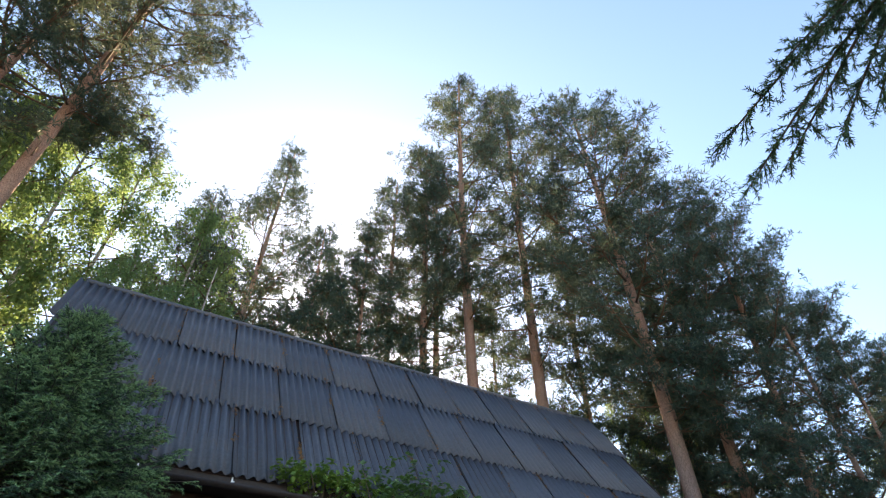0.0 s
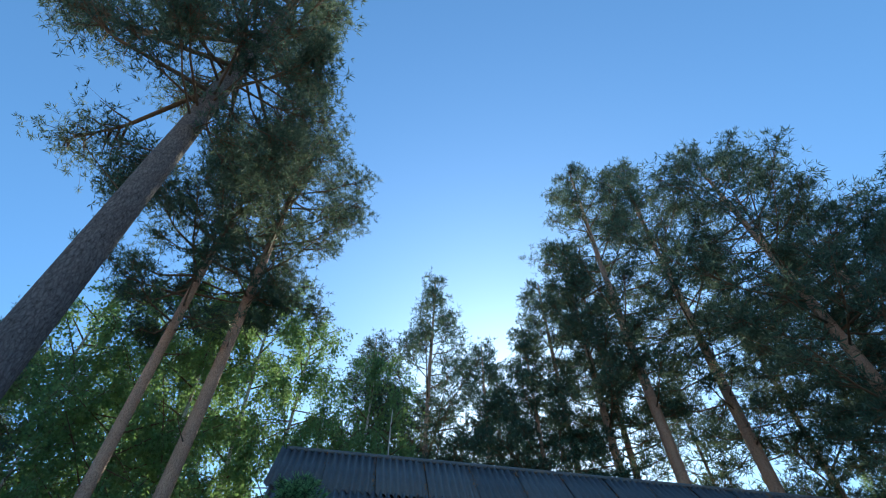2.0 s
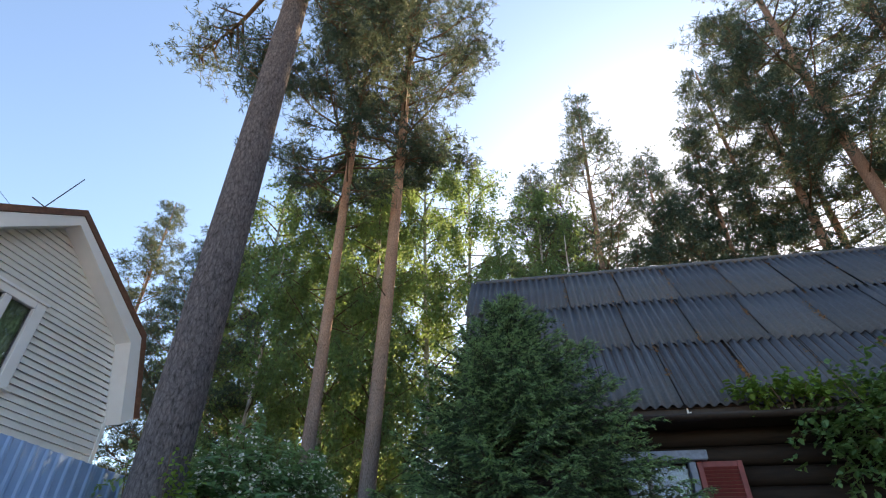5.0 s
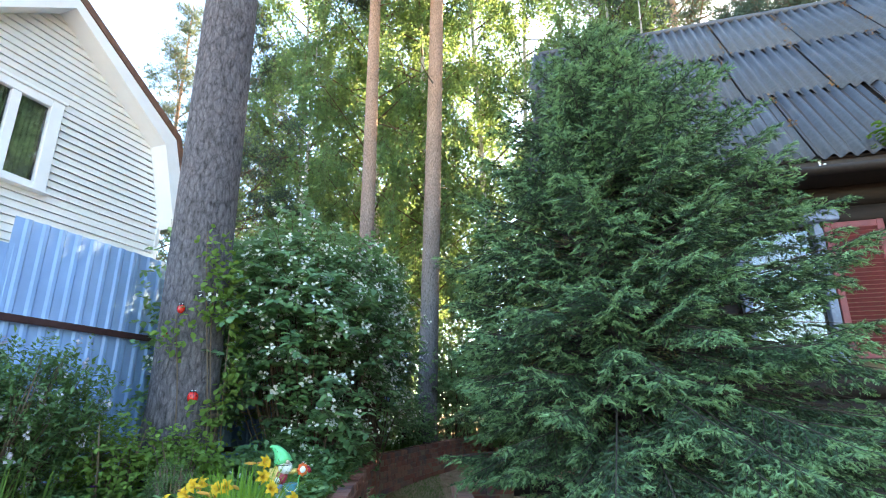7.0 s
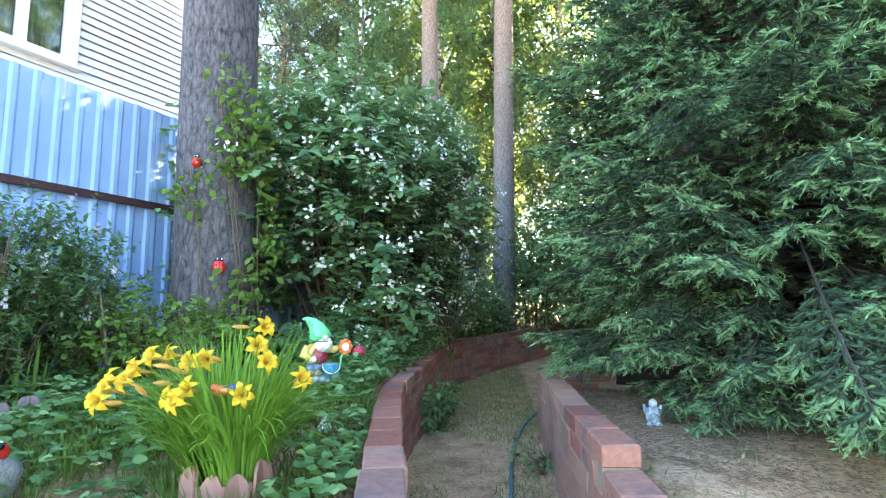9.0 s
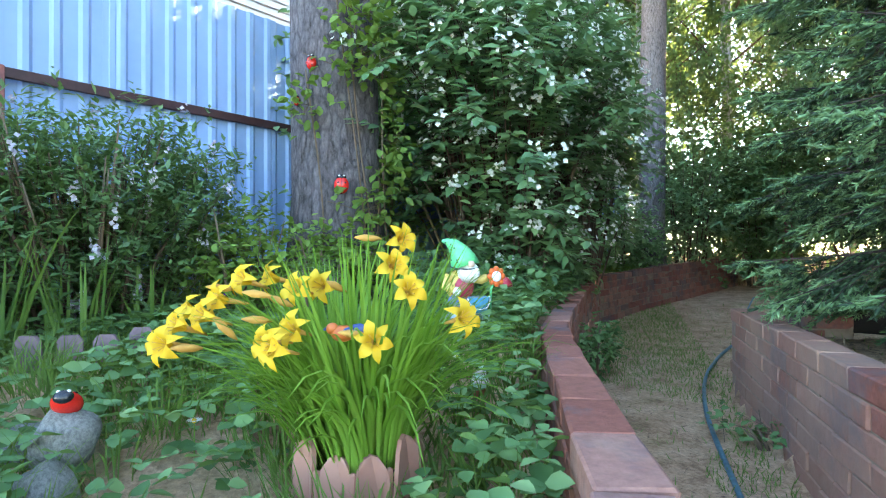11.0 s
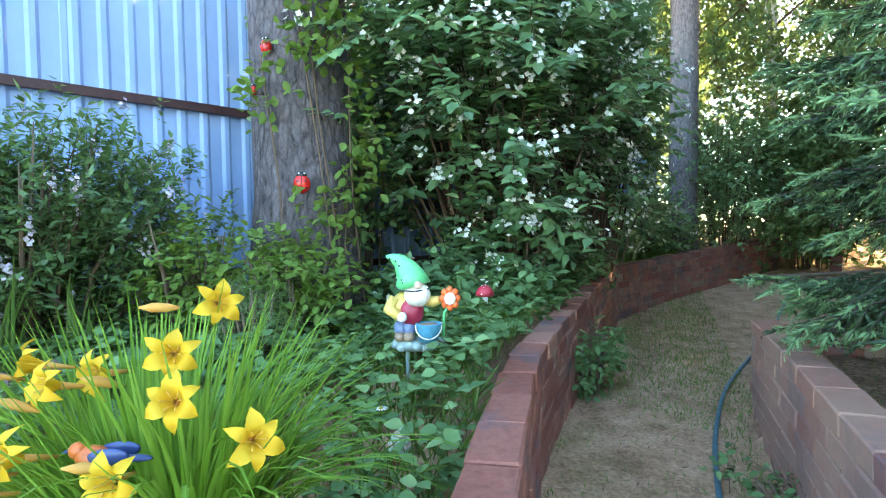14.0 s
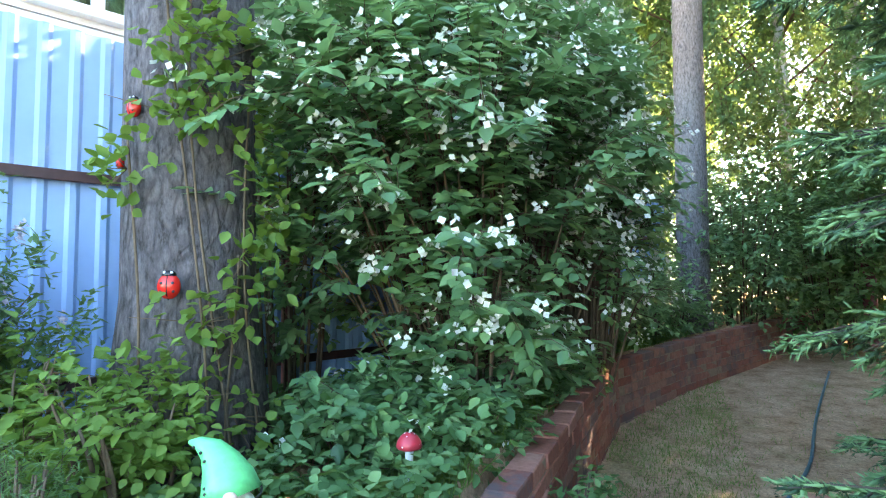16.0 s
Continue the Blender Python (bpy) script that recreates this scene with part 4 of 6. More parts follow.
# ---- shrubs ----
def shrub(name, label, at, yaw, axes, height, leaves, leaf, mat, seed, stems=26, spray=7, ovate=True, category="shrub", shell=0.45, hollow=0.0, droop=0.25, flowers=0, flower_mat=None, petal=0.017, flower_parts=(4, 5), drop_low=0.0, spike=False):
    """Stems from one root, and sprays of leaves through an uneven, gappy crown. axes: half widths; height: over the root."""
    t = thing(name, pose(*at, 0, 0, yaw), label, category)
    rng = np.random.default_rng(seed)
    a, b = axes
    tubes = []
    for i in range(stems):
        w = rng.uniform(0, 6.283)
        q = math.sqrt(rng.uniform(0, 1))
        foot = Vector((0.35 * a * q * math.cos(w), 0.35 * b * q * math.sin(w), -0.05))
        head = Vector((a * 0.9 * q * math.cos(w), b * 0.9 * q * math.sin(w), height * rng.uniform(0.6, 0.98)))
        mid = foot.lerp(head, 0.5) + Vector((0, 0, height * 0.12))
        tubes.append(tube([foot, mid, head], [0.012, 0.009, 0.003], 5))
    n = leaves // spray
    d = sphere_dirs(rng, n * 2)
    r = rng.uniform(0, 1, n * 2) ** shell
    p = d * r[:, None]
    lump = np.array([noise.noise(Vector((x * 2.6 + seed, y * 2.6, z * 2.6))) for x, y, z in p])
    keep = (lump > -0.22 + rng.uniform(-0.12, 0.12, n * 2)) & (p[:, 2] > -1 + 2 * drop_low + 0.15 * rng.normal(size=n * 2))
    p, d = p[keep][:n], d[keep][:n]
    pos = p * np.array([a, b, height / 2]) * (1 + 0.12 * rng.normal(size=(len(p), 1))) + np.array([0, 0, height / 2])
    shoot = unit(d * np.array([1, 1, 0.6]) + 0.7 * rng.normal(size=p.shape) + np.array([0, 0, 0.35]))
    if spike:
        shoot = unit(shoot + np.array([0, 0, 1.2]))
    idx = np.repeat(np.arange(len(p)), spray)
    m = len(idx)
    s = np.tile(np.linspace(0.0, 1.0, spray), len(p))[:, None] * leaf[0] * 2.0
    q = pos[idx] + shoot[idx] * s + rng.normal(size=(m, 3)) * leaf[0] * 0.12
    lat = sphere_dirs(rng, m)
    along = shoot[idx] * 0.55 + lat * np.array([1, 1, 0.55]) + np.array([0, 0, -0.12])
    leaves_object("foliage", q, along, d[idx] * 0.45 + np.array([0, 0, 1.6]) + 0.35 * rng.normal(size=(m, 3)), leaf[0] * rng.uniform(0.6, 1.25, m), leaf[1] * rng.uniform(0.7, 1.2, m), mat, t, None, 0.42, 0.14, droop, ovate=ovate)
    for k in range(0, len(p), 5):
        e = Vector(tuple(pos[k] + shoot[k] * leaf[0] * 2))
        tubes.append(tube([Vector(tuple(pos[k] - shoot[k] * 0.18)), e], [0.003, 0.001], 3))
    tagged(tubes_object("stemwork", tubes, M_TWIG, t), kind="stuff")
    if flowers:
        outer = np.argsort(-np.linalg.norm(p, axis=1))[: max(flowers, len(p) * 2 // 3)]
        sel = rng.choice(outer, flowers)
        P, A, U = [], [], []
        for k in sel:
            o = pos[k] + d[k] * np.array([a, b, height / 2]) * 0.06 + shoot[k] * leaf[0]
            for j in range(rng.integers(*flower_parts)):
                c = o + rng.normal(size=3) * (0.028 if not spike else np.array([0.012, 0.012, 0.035]))
                nrm = unit((d[k] + 0.6 * rng.normal(size=3) + np.array([0, 0, 0.3]))[None])[0]
                e1 = unit(np.cross(nrm, rng.normal(size=3))[None])[0]
                e2 = np.cross(nrm, e1)
                for g in range(4):
                    w = g * math.pi / 2
                    P.append(c)
                    A.append(e1 * math.cos(w) + e2 * math.sin(w) + nrm * 0.25)
                    U.append(nrm)
        leaves_object("blossom", np.array(P), np.array(A), np.array(U), petal, petal * 0.95, flower_mat, t, None, 0.5, 0.1, 0.0, ovate=True)
    return t


def mock_orange(label, at, yaw, axes, height, branches, leaf, mat, seed, bloom=0.35, bare=0.3, twigs=9):
    """Arching branches from one root; leafy twigs in opposite pairs, white flower clusters at their ends, bare stems below."""
    t = thing("mock_orange_bush", pose(*at, 0, 0, yaw), label, "shrub")
    rng = np.random.default_rng(seed)
    tubes, P, A, U, FP, FA, FU = [], [], [], [], [], [], []
    for i in range(branches):
        w, r = i * 2.39996, math.sqrt((i + 0.5) / branches)
        foot = Vector((0.30 * axes[0] * r * math.cos(w), 0.30 * axes[1] * r * math.sin(w), -0.05))
        top = height * (bare + (1 - bare) * math.sqrt(max(0.0, 1 - r ** 2.6))) * rng.uniform(0.82, 1.05)
        head = Vector((axes[0] * r * math.cos(w) * rng.uniform(0.9, 1.1), axes[1] * r * math.sin(w) * rng.uniform(0.9, 1.1), top))
        mid = foot.lerp(head, 0.5) + Vector((0, 0, 0.30 * (top - foot.z) * r))
        line = [foot.lerp(mid, q * 2).lerp(mid.lerp(head, max(0, q * 2 - 1)), q) for q in [k / 7 for k in range(8)]]
        tubes.append(tube(line, [0.011 - 0.0012 * k for k in range(8)], 5))
        for j in range(twigs):
            q = 0.30 + 0.70 * (j + rng.uniform()) / twigs
            b = point_on(line, min(0.999, q))
            if b.z < height * bare * 0.75:
                continue
            fwd = (point_on(line, 0.999) - point_on(line, 0.7)).normalized()
            outw = Vector((b.x / axes[0], b.y / axes[1], 0.15)).normalized()
            td = (fwd * 0.35 + outw * 0.75 + Vector(tuple(rng.normal(size=3) * 0.5)) + Vector((0, 0, 0.05))).normalized()
            tl = rng.uniform(0.14, 0.32)
            e = b + td * tl + Vector((0, 0, -0.25 * tl))
            tubes.append(tube([b, b.lerp(e, 0.5) + Vector((0, 0, 0.03)), e], [0.003, 0.0025, 0.0012], 4))
            flat = td.cross(Vector((0, 0, 1))).normalized()
            pairs = max(2, int(tl / (leaf[0] * 0.55)))
            for g in range(pairs + 1):
                o = b.lerp(e, 0.15 + 0.85 * g / pairs)
                tip = g == pairs
                for sg in ((-1, 1) if not tip else (0,)):
                    P.append(tuple(o))
                    A.append(tuple(td * (0.55 if not tip else 1) + flat * sg * 0.9 + Vector((0, 0, rng.uniform(-0.45, 0.1))) + Vector(tuple(rng.normal(size=3) * 0.15))))
                    U.append(tuple(Vector((0, 0, 1.0)) + outw * 0.55 + Vector(tuple(rng.normal(size=3) * 0.25))))
            if rng.uniform() < bloom:
                for k in range(rng.integers(4, 10)):
                    c = np.array(e) + rng.normal(size=3) * 0.03 + np.array(outw) * 0.03 + np.array([0, 0, 0.015])
                    nrm = unit((np.array(outw) + 0.6 * rng.normal(size=3) + np.array([0, 0, 0.4]))[None])[0]
                    e1 = unit(np.cross(nrm, rng.normal(size=3))[None])[0]
                    e2 = np.cross(nrm, e1)
                    for g in range(4):
                        w4 = g * math.pi / 2
                        FP.append(c)
                        FA.append(e1 * math.cos(w4) + e2 * math.sin(w4) + nrm * 0.3)
                        FU.append(nrm)
    n = len(P)
    leaves_object("foliage", np.array(P), np.array(A), np.array(U), leaf[0] * rng.uniform(0.65, 1.25, n), leaf[1] * rng.uniform(0.75, 1.2, n), mat, t, None, 0.42, 0.13, 0.22, ovate=True)
    leaves_object("blossom", np.array(FP), np.array(FA), np.array(FU), 0.0205, 0.0195, M_WHITE_PETAL, t, None, 0.5, 0.1, 0.0, ovate=True)
    tagged(tubes_object("stemwork", tubes, M_TWIG, t), kind="stuff")
    return t


mock_orange("large mock orange bush with dark green leaves and white flowers", (-8.05, 4.72, 0.40), 128, (2.1, 1.15), 3.25, 235, (0.10, 0.064), M_JASMINE, 61, 0.36, 0.30, 12)
mock_orange("low mock orange branch clump hanging over the brick wall", (-7.42, 4.42, 0.40), 128, (0.55, 0.5), 1.05, 34, (0.105, 0.062), M_JASMINE, 62, 0.16, 0.35, 7)
mock_orange("mock orange bush crowded with small white flowers above the wall", (-8.3, 5.65, 0.45), 128, (1.15, 0.62), 3.1, 100, (0.08, 0.05), M_JASMINE, 84, 0.7, 0.25, 10)
shrub("hazel_bush", "leafy green bush between the pine and the white house", (-8.2, 3.35, 0.40), 117, (0.7, 0.5), 3.1, 3600, (0.08, 0.06), M_JASMINE, 63, 18, 7, drop_low=0.2, flowers=90, flower_mat=M_WHITE_PETAL, petal=0.018)
shrub("spirea_bush", "dense spirea shrub with narrow leaves and pale flower spikes", (-6.85, 1.45, 0.32), 117, (0.95, 0.48), 1.32, 22000, (0.062, 0.026), M_SHRUB, 64, 50, 9, False, shell=0.5, droop=0.1, flowers=105, flower_mat=M_LILAC, petal=0.014, flower_parts=(8, 16), spike=True)
shrub("spirea_bush", "dense spirea shrub with narrow leaves in front of the fence", (-6.1, 0.35, 0.3), 117, (0.75, 0.5), 1.2, 12000, (0.06, 0.026), M_SHRUB, 65, 30, 9, False, shell=0.5, droop=0.1, flowers=14, flower_mat=M_LILAC, petal=0.012, flower_parts=(8, 16), spike=True)
shrub("low_shrub", "small green shrub with rounded leaves at the pine's foot", (-6.55, 2.75, 0.42), 20, (0.32, 0.3), 0.62, 1300, (0.05, 0.04), M_VINE, 66, 12, 6)
shrub("low_shrub", "small green shrub with rounded leaves at the pine's foot", (-6.75, 2.25, 0.40), 20, (0.38, 0.3), 0.75, 1500, (0.05, 0.04), M_VINE, 67, 12, 6)
shrub("heather_clump", "feathery dull-green heather clump", (-6.15, 2.55, 0.42), 0, (0.2, 0.18), 0.42, 2600, (0.035, 0.006), M_SHRUB, 68, 30, 12, False, spike=True)
shrub("wild_hop", "wall of wild hop leaves behind the path's end", (-10.9, 12.0, 0.3), 40, (2.6, 1.0), 4.1, 15000, (0.11, 0.085), M_BIRCH, 69, 30, 7, shell=0.5)
shrub("wild_hop", "wall of wild hop leaves beside the far path", (-10.2, 11.0, 0.35), 120, (1.6, 0.8), 2.9, 8500, (0.10, 0.07), M_SHRUB, 70, 20, 7)
shrub("undergrowth", "leafy undergrowth on the raised bed by the wall", (-9.85, 7.6, 0.5), 125, (1.5, 0.5), 1.1, 5200, (0.07, 0.05), M_JASMINE, 71, 30, 7, flowers=30, flower_mat=M_WHITE_PETAL, petal=0.016)
shrub("undergrowth", "leafy undergrowth under the pines", (-10.5, 9.5, 0.5), 125, (1.3, 0.9), 2.5, 8500, (0.085, 0.05), M_JASMINE, 72, 30, 7)
shrub("undergrowth", "leafy undergrowth behind the fence end", (-12.4, 7.6, 0.3), 125, (2.0, 0.8), 1.5, 4500, (0.10, 0.07), M_SHRUB, 73, 30, 7)
shrub("undergrowth", "dark leafy thicket beyond the log house", (-9.2, 12.7, 0.3), 40, (1.7, 0.8), 3.1, 9500, (0.09, 0.06), M_SHRUB, 85, 30, 7)
shrub("undergrowth", "dark leafy thicket behind the log house corner", (-7.2, 13.6, 0.3), 30, (1.5, 0.8), 2.8, 6500, (0.09, 0.06), M_SHRUB, 86, 24, 7)
shrub("climbing_vine", "climbing vine hanging over the eave of the log house", tuple(HOUSE @ Vector((4.3, 7.95, 2.3))), 31, (1.55, 0.33), 2.0, 7500, (0.085, 0.07), M_SHRUB, 74, 10, 7, shell=0.55)
shrub("climbing_vine", "climbing vine with pale leaves along the gutter", tuple(HOUSE @ Vector((2.75, 7.95, 3.75))), 31, (0.9, 0.2), 0.32, 900, (0.08, 0.065), M_VINE, 75, 5, 6)


shrub("low_shrub", "leafy green undergrowth at the mock orange's foot", (-7.15, 3.75, 0.42), 130, (0.6, 0.3), 0.45, 1900, (0.075, 0.055), M_JASMINE, 76, 12, 6, flowers=16, flower_mat=M_WHITE_PETAL, petal=0.015)
shrub("low_shrub", "leafy green undergrowth beside the brick wall", (-6.75, 4.05, 0.42), 130, (0.5, 0.22), 0.34, 1500, (0.065, 0.05), M_COVER, 77, 12, 6, flowers=14, flower_mat=M_WHITE_PETAL, petal=0.015)
shrub("low_shrub", "leafy green undergrowth beside the brick wall", (-7.9, 5.1, 0.45), 130, (0.9, 0.25), 0.45, 2200, (0.07, 0.05), M_JASMINE, 78, 12, 6)
shrub("low_shrub", "small leafy weed clump at the foot of the wall", (-6.62, 4.60, 0.02), 130, (0.34, 0.11), 0.34, 500, (0.05, 0.035), M_COVER, 79, 8, 6)
shrub("low_shrub", "small leafy weed clump at the foot of the wall", (-5.1, 4.42, 0.0), 30, (0.25, 0.1), 0.12, 220, (0.04, 0.03), M_COVER, 80, 6, 6)


def gate_post():
    ob = part("gate_post", box_bm(0.16, 0.16, 2.1, (0, 0, 1.05), 0.01), M_POST, None, m=pose(-9.9, 11.2, 0.05, 0, 0, 30))
    tagged(ob, "dark red-brown wooden gate post beyond the path", "post")


gate_post()


def trunk_vine():
    t = thing("honeysuckle_vine", pose(-7.15, 2.86, 0.3), "light green honeysuckle vine climbing the pine trunk", "vine")
    rng = np.random.default_rng(81)
    tubes, P, A = [], [], []
    for k, (ang, top) in enumerate(((-45, 1.75), (-6, 2.55), (12, 2.35), (48, 1.9), (30, 1.15))):
        pts = []
        for i in range(11):
            q = i / 10
            w = radians(ang + 12 * math.sin(3.4 * q + k) + 14 * (1 - q))
            pts.append((0.335 * math.cos(w) * (1 + 0.18 * (1 - q)), 0.335 * math.sin(w) * (1 + 0.18 * (1 - q)), top * q))
        tubes.append(tube(pts, [0.006] * 11, 5))
    # bunches: angle round the trunk, height, spread, leaves
    for ang, zc, sp, cnt in ((-2, 2.35, 0.11, 90), (6, 2.1, 0.12, 120), (14, 1.85, 0.12, 130), (20, 2.0, 0.10, 60), (-8, 1.75, 0.10, 60), (-42, 1.52, 0.09, 90), (52, 1.72, 0.10, 75),
                             (60, 1.35, 0.12, 110), (48, 1.15, 0.10, 70), (14, 0.86, 0.10, 80), (28, 0.95, 0.08, 50), (-20, 0.62, 0.12, 70), (36, 0.45, 0.13, 80), (-48, 0.5, 0.13, 80)):
        w = radians(ang)
        outw = np.array([math.cos(w), math.sin(w), 0])
        lat = np.array([-math.sin(w), math.cos(w), 0])
        for i in range(int(cnt * 0.62)):
            o = outw * (0.345 + abs(rng.normal()) * sp * 0.55) + lat * rng.normal() * sp + np.array([0, 0, zc + rng.normal() * sp])
            P.append(o)
            A.append(outw * 0.5 + rng.normal(size=3) * 0.8)
        for i in range(5):
            o = Vector(tuple(outw * 0.35 + np.array([0, 0, zc])))
            tubes.append(tube([o, o + Vector(tuple((outw * 0.8 + lat * rng.normal() + np.array([0, 0, rng.normal() * 0.7])) * sp))], [0.003, 0.0015], 4))
    tagged(tubes_object("stemwork", tubes, M_TWIG, t), kind="stuff")
    n = len(P)
    leaves_object("foliage", np.array(P), np.array(A), np.array([0, 0, 1.0]) + 0.4 * rng.normal(size=(n, 3)), 0.062 * rng.uniform(0.7, 1.3, n), 0.048, M_VINE, t, None, 0.45, 0.1, 0.2, ovate=True)


trunk_vine()


# ---- ground plants ----
def ground_cover():
    rng = np.random.default_rng(91)
    P, A, U, L = [], [], [], []
    G, GA, GL = [], [], []
    for i in range(30000):
        x, y = rng.uniform(-9.6, -4.0), rng.uniform(0.2, 8.2)
        left = side_of(LEFT_WALL, x, y)
        fence = (x + 8.28) * 0.89 + (y - 2.47) * 0.455
        if left < 0.09 or fence < 0.1 or (x > -4.35 and y < 2.3):
            continue
        if math.hypot(x + 4.76, y - 2.43) < 0.27 or math.hypot(x + 5.66, y - 3.12) < 0.16 or math.hypot(x + 6.38, y - 3.73) < 0.1 or (x > -5.3 and rng.uniform() < 0.45):
            continue
        dens = noise.noise(Vector((x * 1.6, y * 1.6, 7)))
        if dens < -0.25 + 0.3 * rng.uniform(-1, 1):
            continue
        z = ground_height(x, y)
        h = rng.uniform(0.02, 0.17) * (1 + 0.6 * dens)
        s = rng.uniform(0.75, 1.25)
        w0 = rng.uniform(0, 6.28)
        tilt = rng.normal(size=3) * 0.4
        for g in range(3):
            w = w0 + g * 2.09
            P.append((x, y, z + h))
            A.append((math.cos(w), math.sin(w), 0.12 + 0.2 * rng.normal()))
            U.append((tilt[0], tilt[1], 1.0))
            L.append(0.046 * s)
    n = len(P)
    L = np.array(L)
    ob = leaves_object("strawberry_cover", np.array(P), np.array(A), np.array(U), L, L * 0.86, M_COVER, None, None, 0.5, 0.12, 0.15, ovate=True)
    tagged(ob, "dense strawberry-like ground cover leaves on the bed", "ground cover", kind="stuff")
    for i in range(85000):
        x, y = rng.uniform(-9.6, -3.0), rng.uniform(0.4, 9.0)
        left, right = side_of(LEFT_WALL, x, y), -side_of(RIGHT_WALL, x, y)
        patch = noise.noise(Vector((x * 1.1, y * 1.1, 0)))
        if left > 0.09:
            ok = patch > -0.25 and rng.uniform() < 0.75
        elif right > 0.1:
            ok = rng.uniform() < 0.05
        else:
            edge = min(abs(left), abs(right))
            ok = patch > 0.13 - 0.42 * math.exp(-edge * 6) - 0.38 * smooth(4.2, 5.6, y) and rng.uniform() < 0.85 or rng.uniform() < 0.05
        if not ok or abs(left) < 0.08 or abs(right) < 0.09:
            continue
        G.append((x, y, ground_height(x, y) - 0.004))
        GA.append((rng.normal() * 0.4, rng.normal() * 0.4, 1))
        GL.append(rng.uniform(0.03, 0.085) * ((2.0 if x < -4.15 else 0.4) if left > 0.1 else 0.7))
    n = len(G)
    ob = leaves_object("grass", np.array(G), np.array(GA), sphere_dirs(rng, n), np.array(GL), 0.005, M_GRASS, None, None, 0.3, 0.0, 0.3)
    tagged(ob, "thin patchy grass beside the path and on the bed", "grass", kind="stuff")
    # fallen needles and crumbs on the path
    Q = []
    for i in range(22000):
        x, y = rng.uniform(-9, -3), rng.uniform(2.2, 8.5)
        if side_of(LEFT_WALL, x, y) < -0.09 and abs(side_of(RIGHT_WALL, x, y)) > 0.1:
            Q.append((x, y, ground_height(x, y) + 0.003))
    for i in range(20000):
        x, y = rng.uniform(-5.6, -2.6), rng.uniform(3.8, 6.6)
        if inside(RIGHT_BED, x, y) and abs(side_of(RIGHT_WALL, x, y)) > 0.08:
            Q.append((x, y, ground_height(x, y) + 0.004))
    n = len(Q)
    ob = leaves_object("pine_litter", np.array(Q), np.c_[rng.normal(size=(n, 2)), 0.06 * rng.normal(size=n)], np.tile([0, 0, 1.0], (n, 1)), rng.uniform(0.02, 0.055, n), np.where(np.arange(n) < 13000, rng.uniform(0.0015, 0.004, n), rng.uniform(0.005, 0.013, n)), plain("dry_litter", (0.23, 0.15, 0.10), 0.95), None, None, 0.5, 0.02)
    tagged(ob, "brown pine needles and bark crumbs on the path", "litter", kind="stuff")


ground_cover()


def blades(count, length, width, lean, curl, seed, foot=0.06):
    """Vertices and faces of a tuft of strap leaves that lean and bow outwards."""
    rng = np.random.default_rng(seed)
    verts, faces = [], []
    for i in range(count):
        w = rng.uniform(0, 6.283)
        r = foot * math.sqrt(rng.uniform())
        ln = length * rng.uniform(0.55, 1.1)
        d = Vector((math.cos(w), math.sin(w), 0))
        sd = Vector((-math.sin(w), math.cos(w), 0))
        c = Vector((r * math.cos(w + 0.5), r * math.sin(w + 0.5), 0))
        th = lean * rng.uniform(0.05, 1.0)
        cu = curl * rng.uniform(0.1, 1.0) ** 1.5
        o = len(verts)
        for k in range(8):
            s = k / 7
            wd = width * (1 - s ** 3) * (0.6 + 0.4 * min(1, s * 4)) + 0.0004
            up = (d * -math.cos(th) + Vector((0, 0, math.sin(th)))) * wd * 0.22
            verts += [c - sd * wd / 2 + up, c.copy(), c + sd * wd / 2 + up]
            th += cu / 7 * (0.4 + 1.2 * s)
            c = c + (d * math.sin(th) + Vector((0, 0, math.cos(th)))) * ln / 7
        for k in range(7):
            j = o + k * 3
            faces += [(j, j + 1, j + 4, j + 3), (j + 1, j + 2, j + 5, j + 4)]
    return verts, faces


POT_AT = (-4.76, 2.43, 0.24)


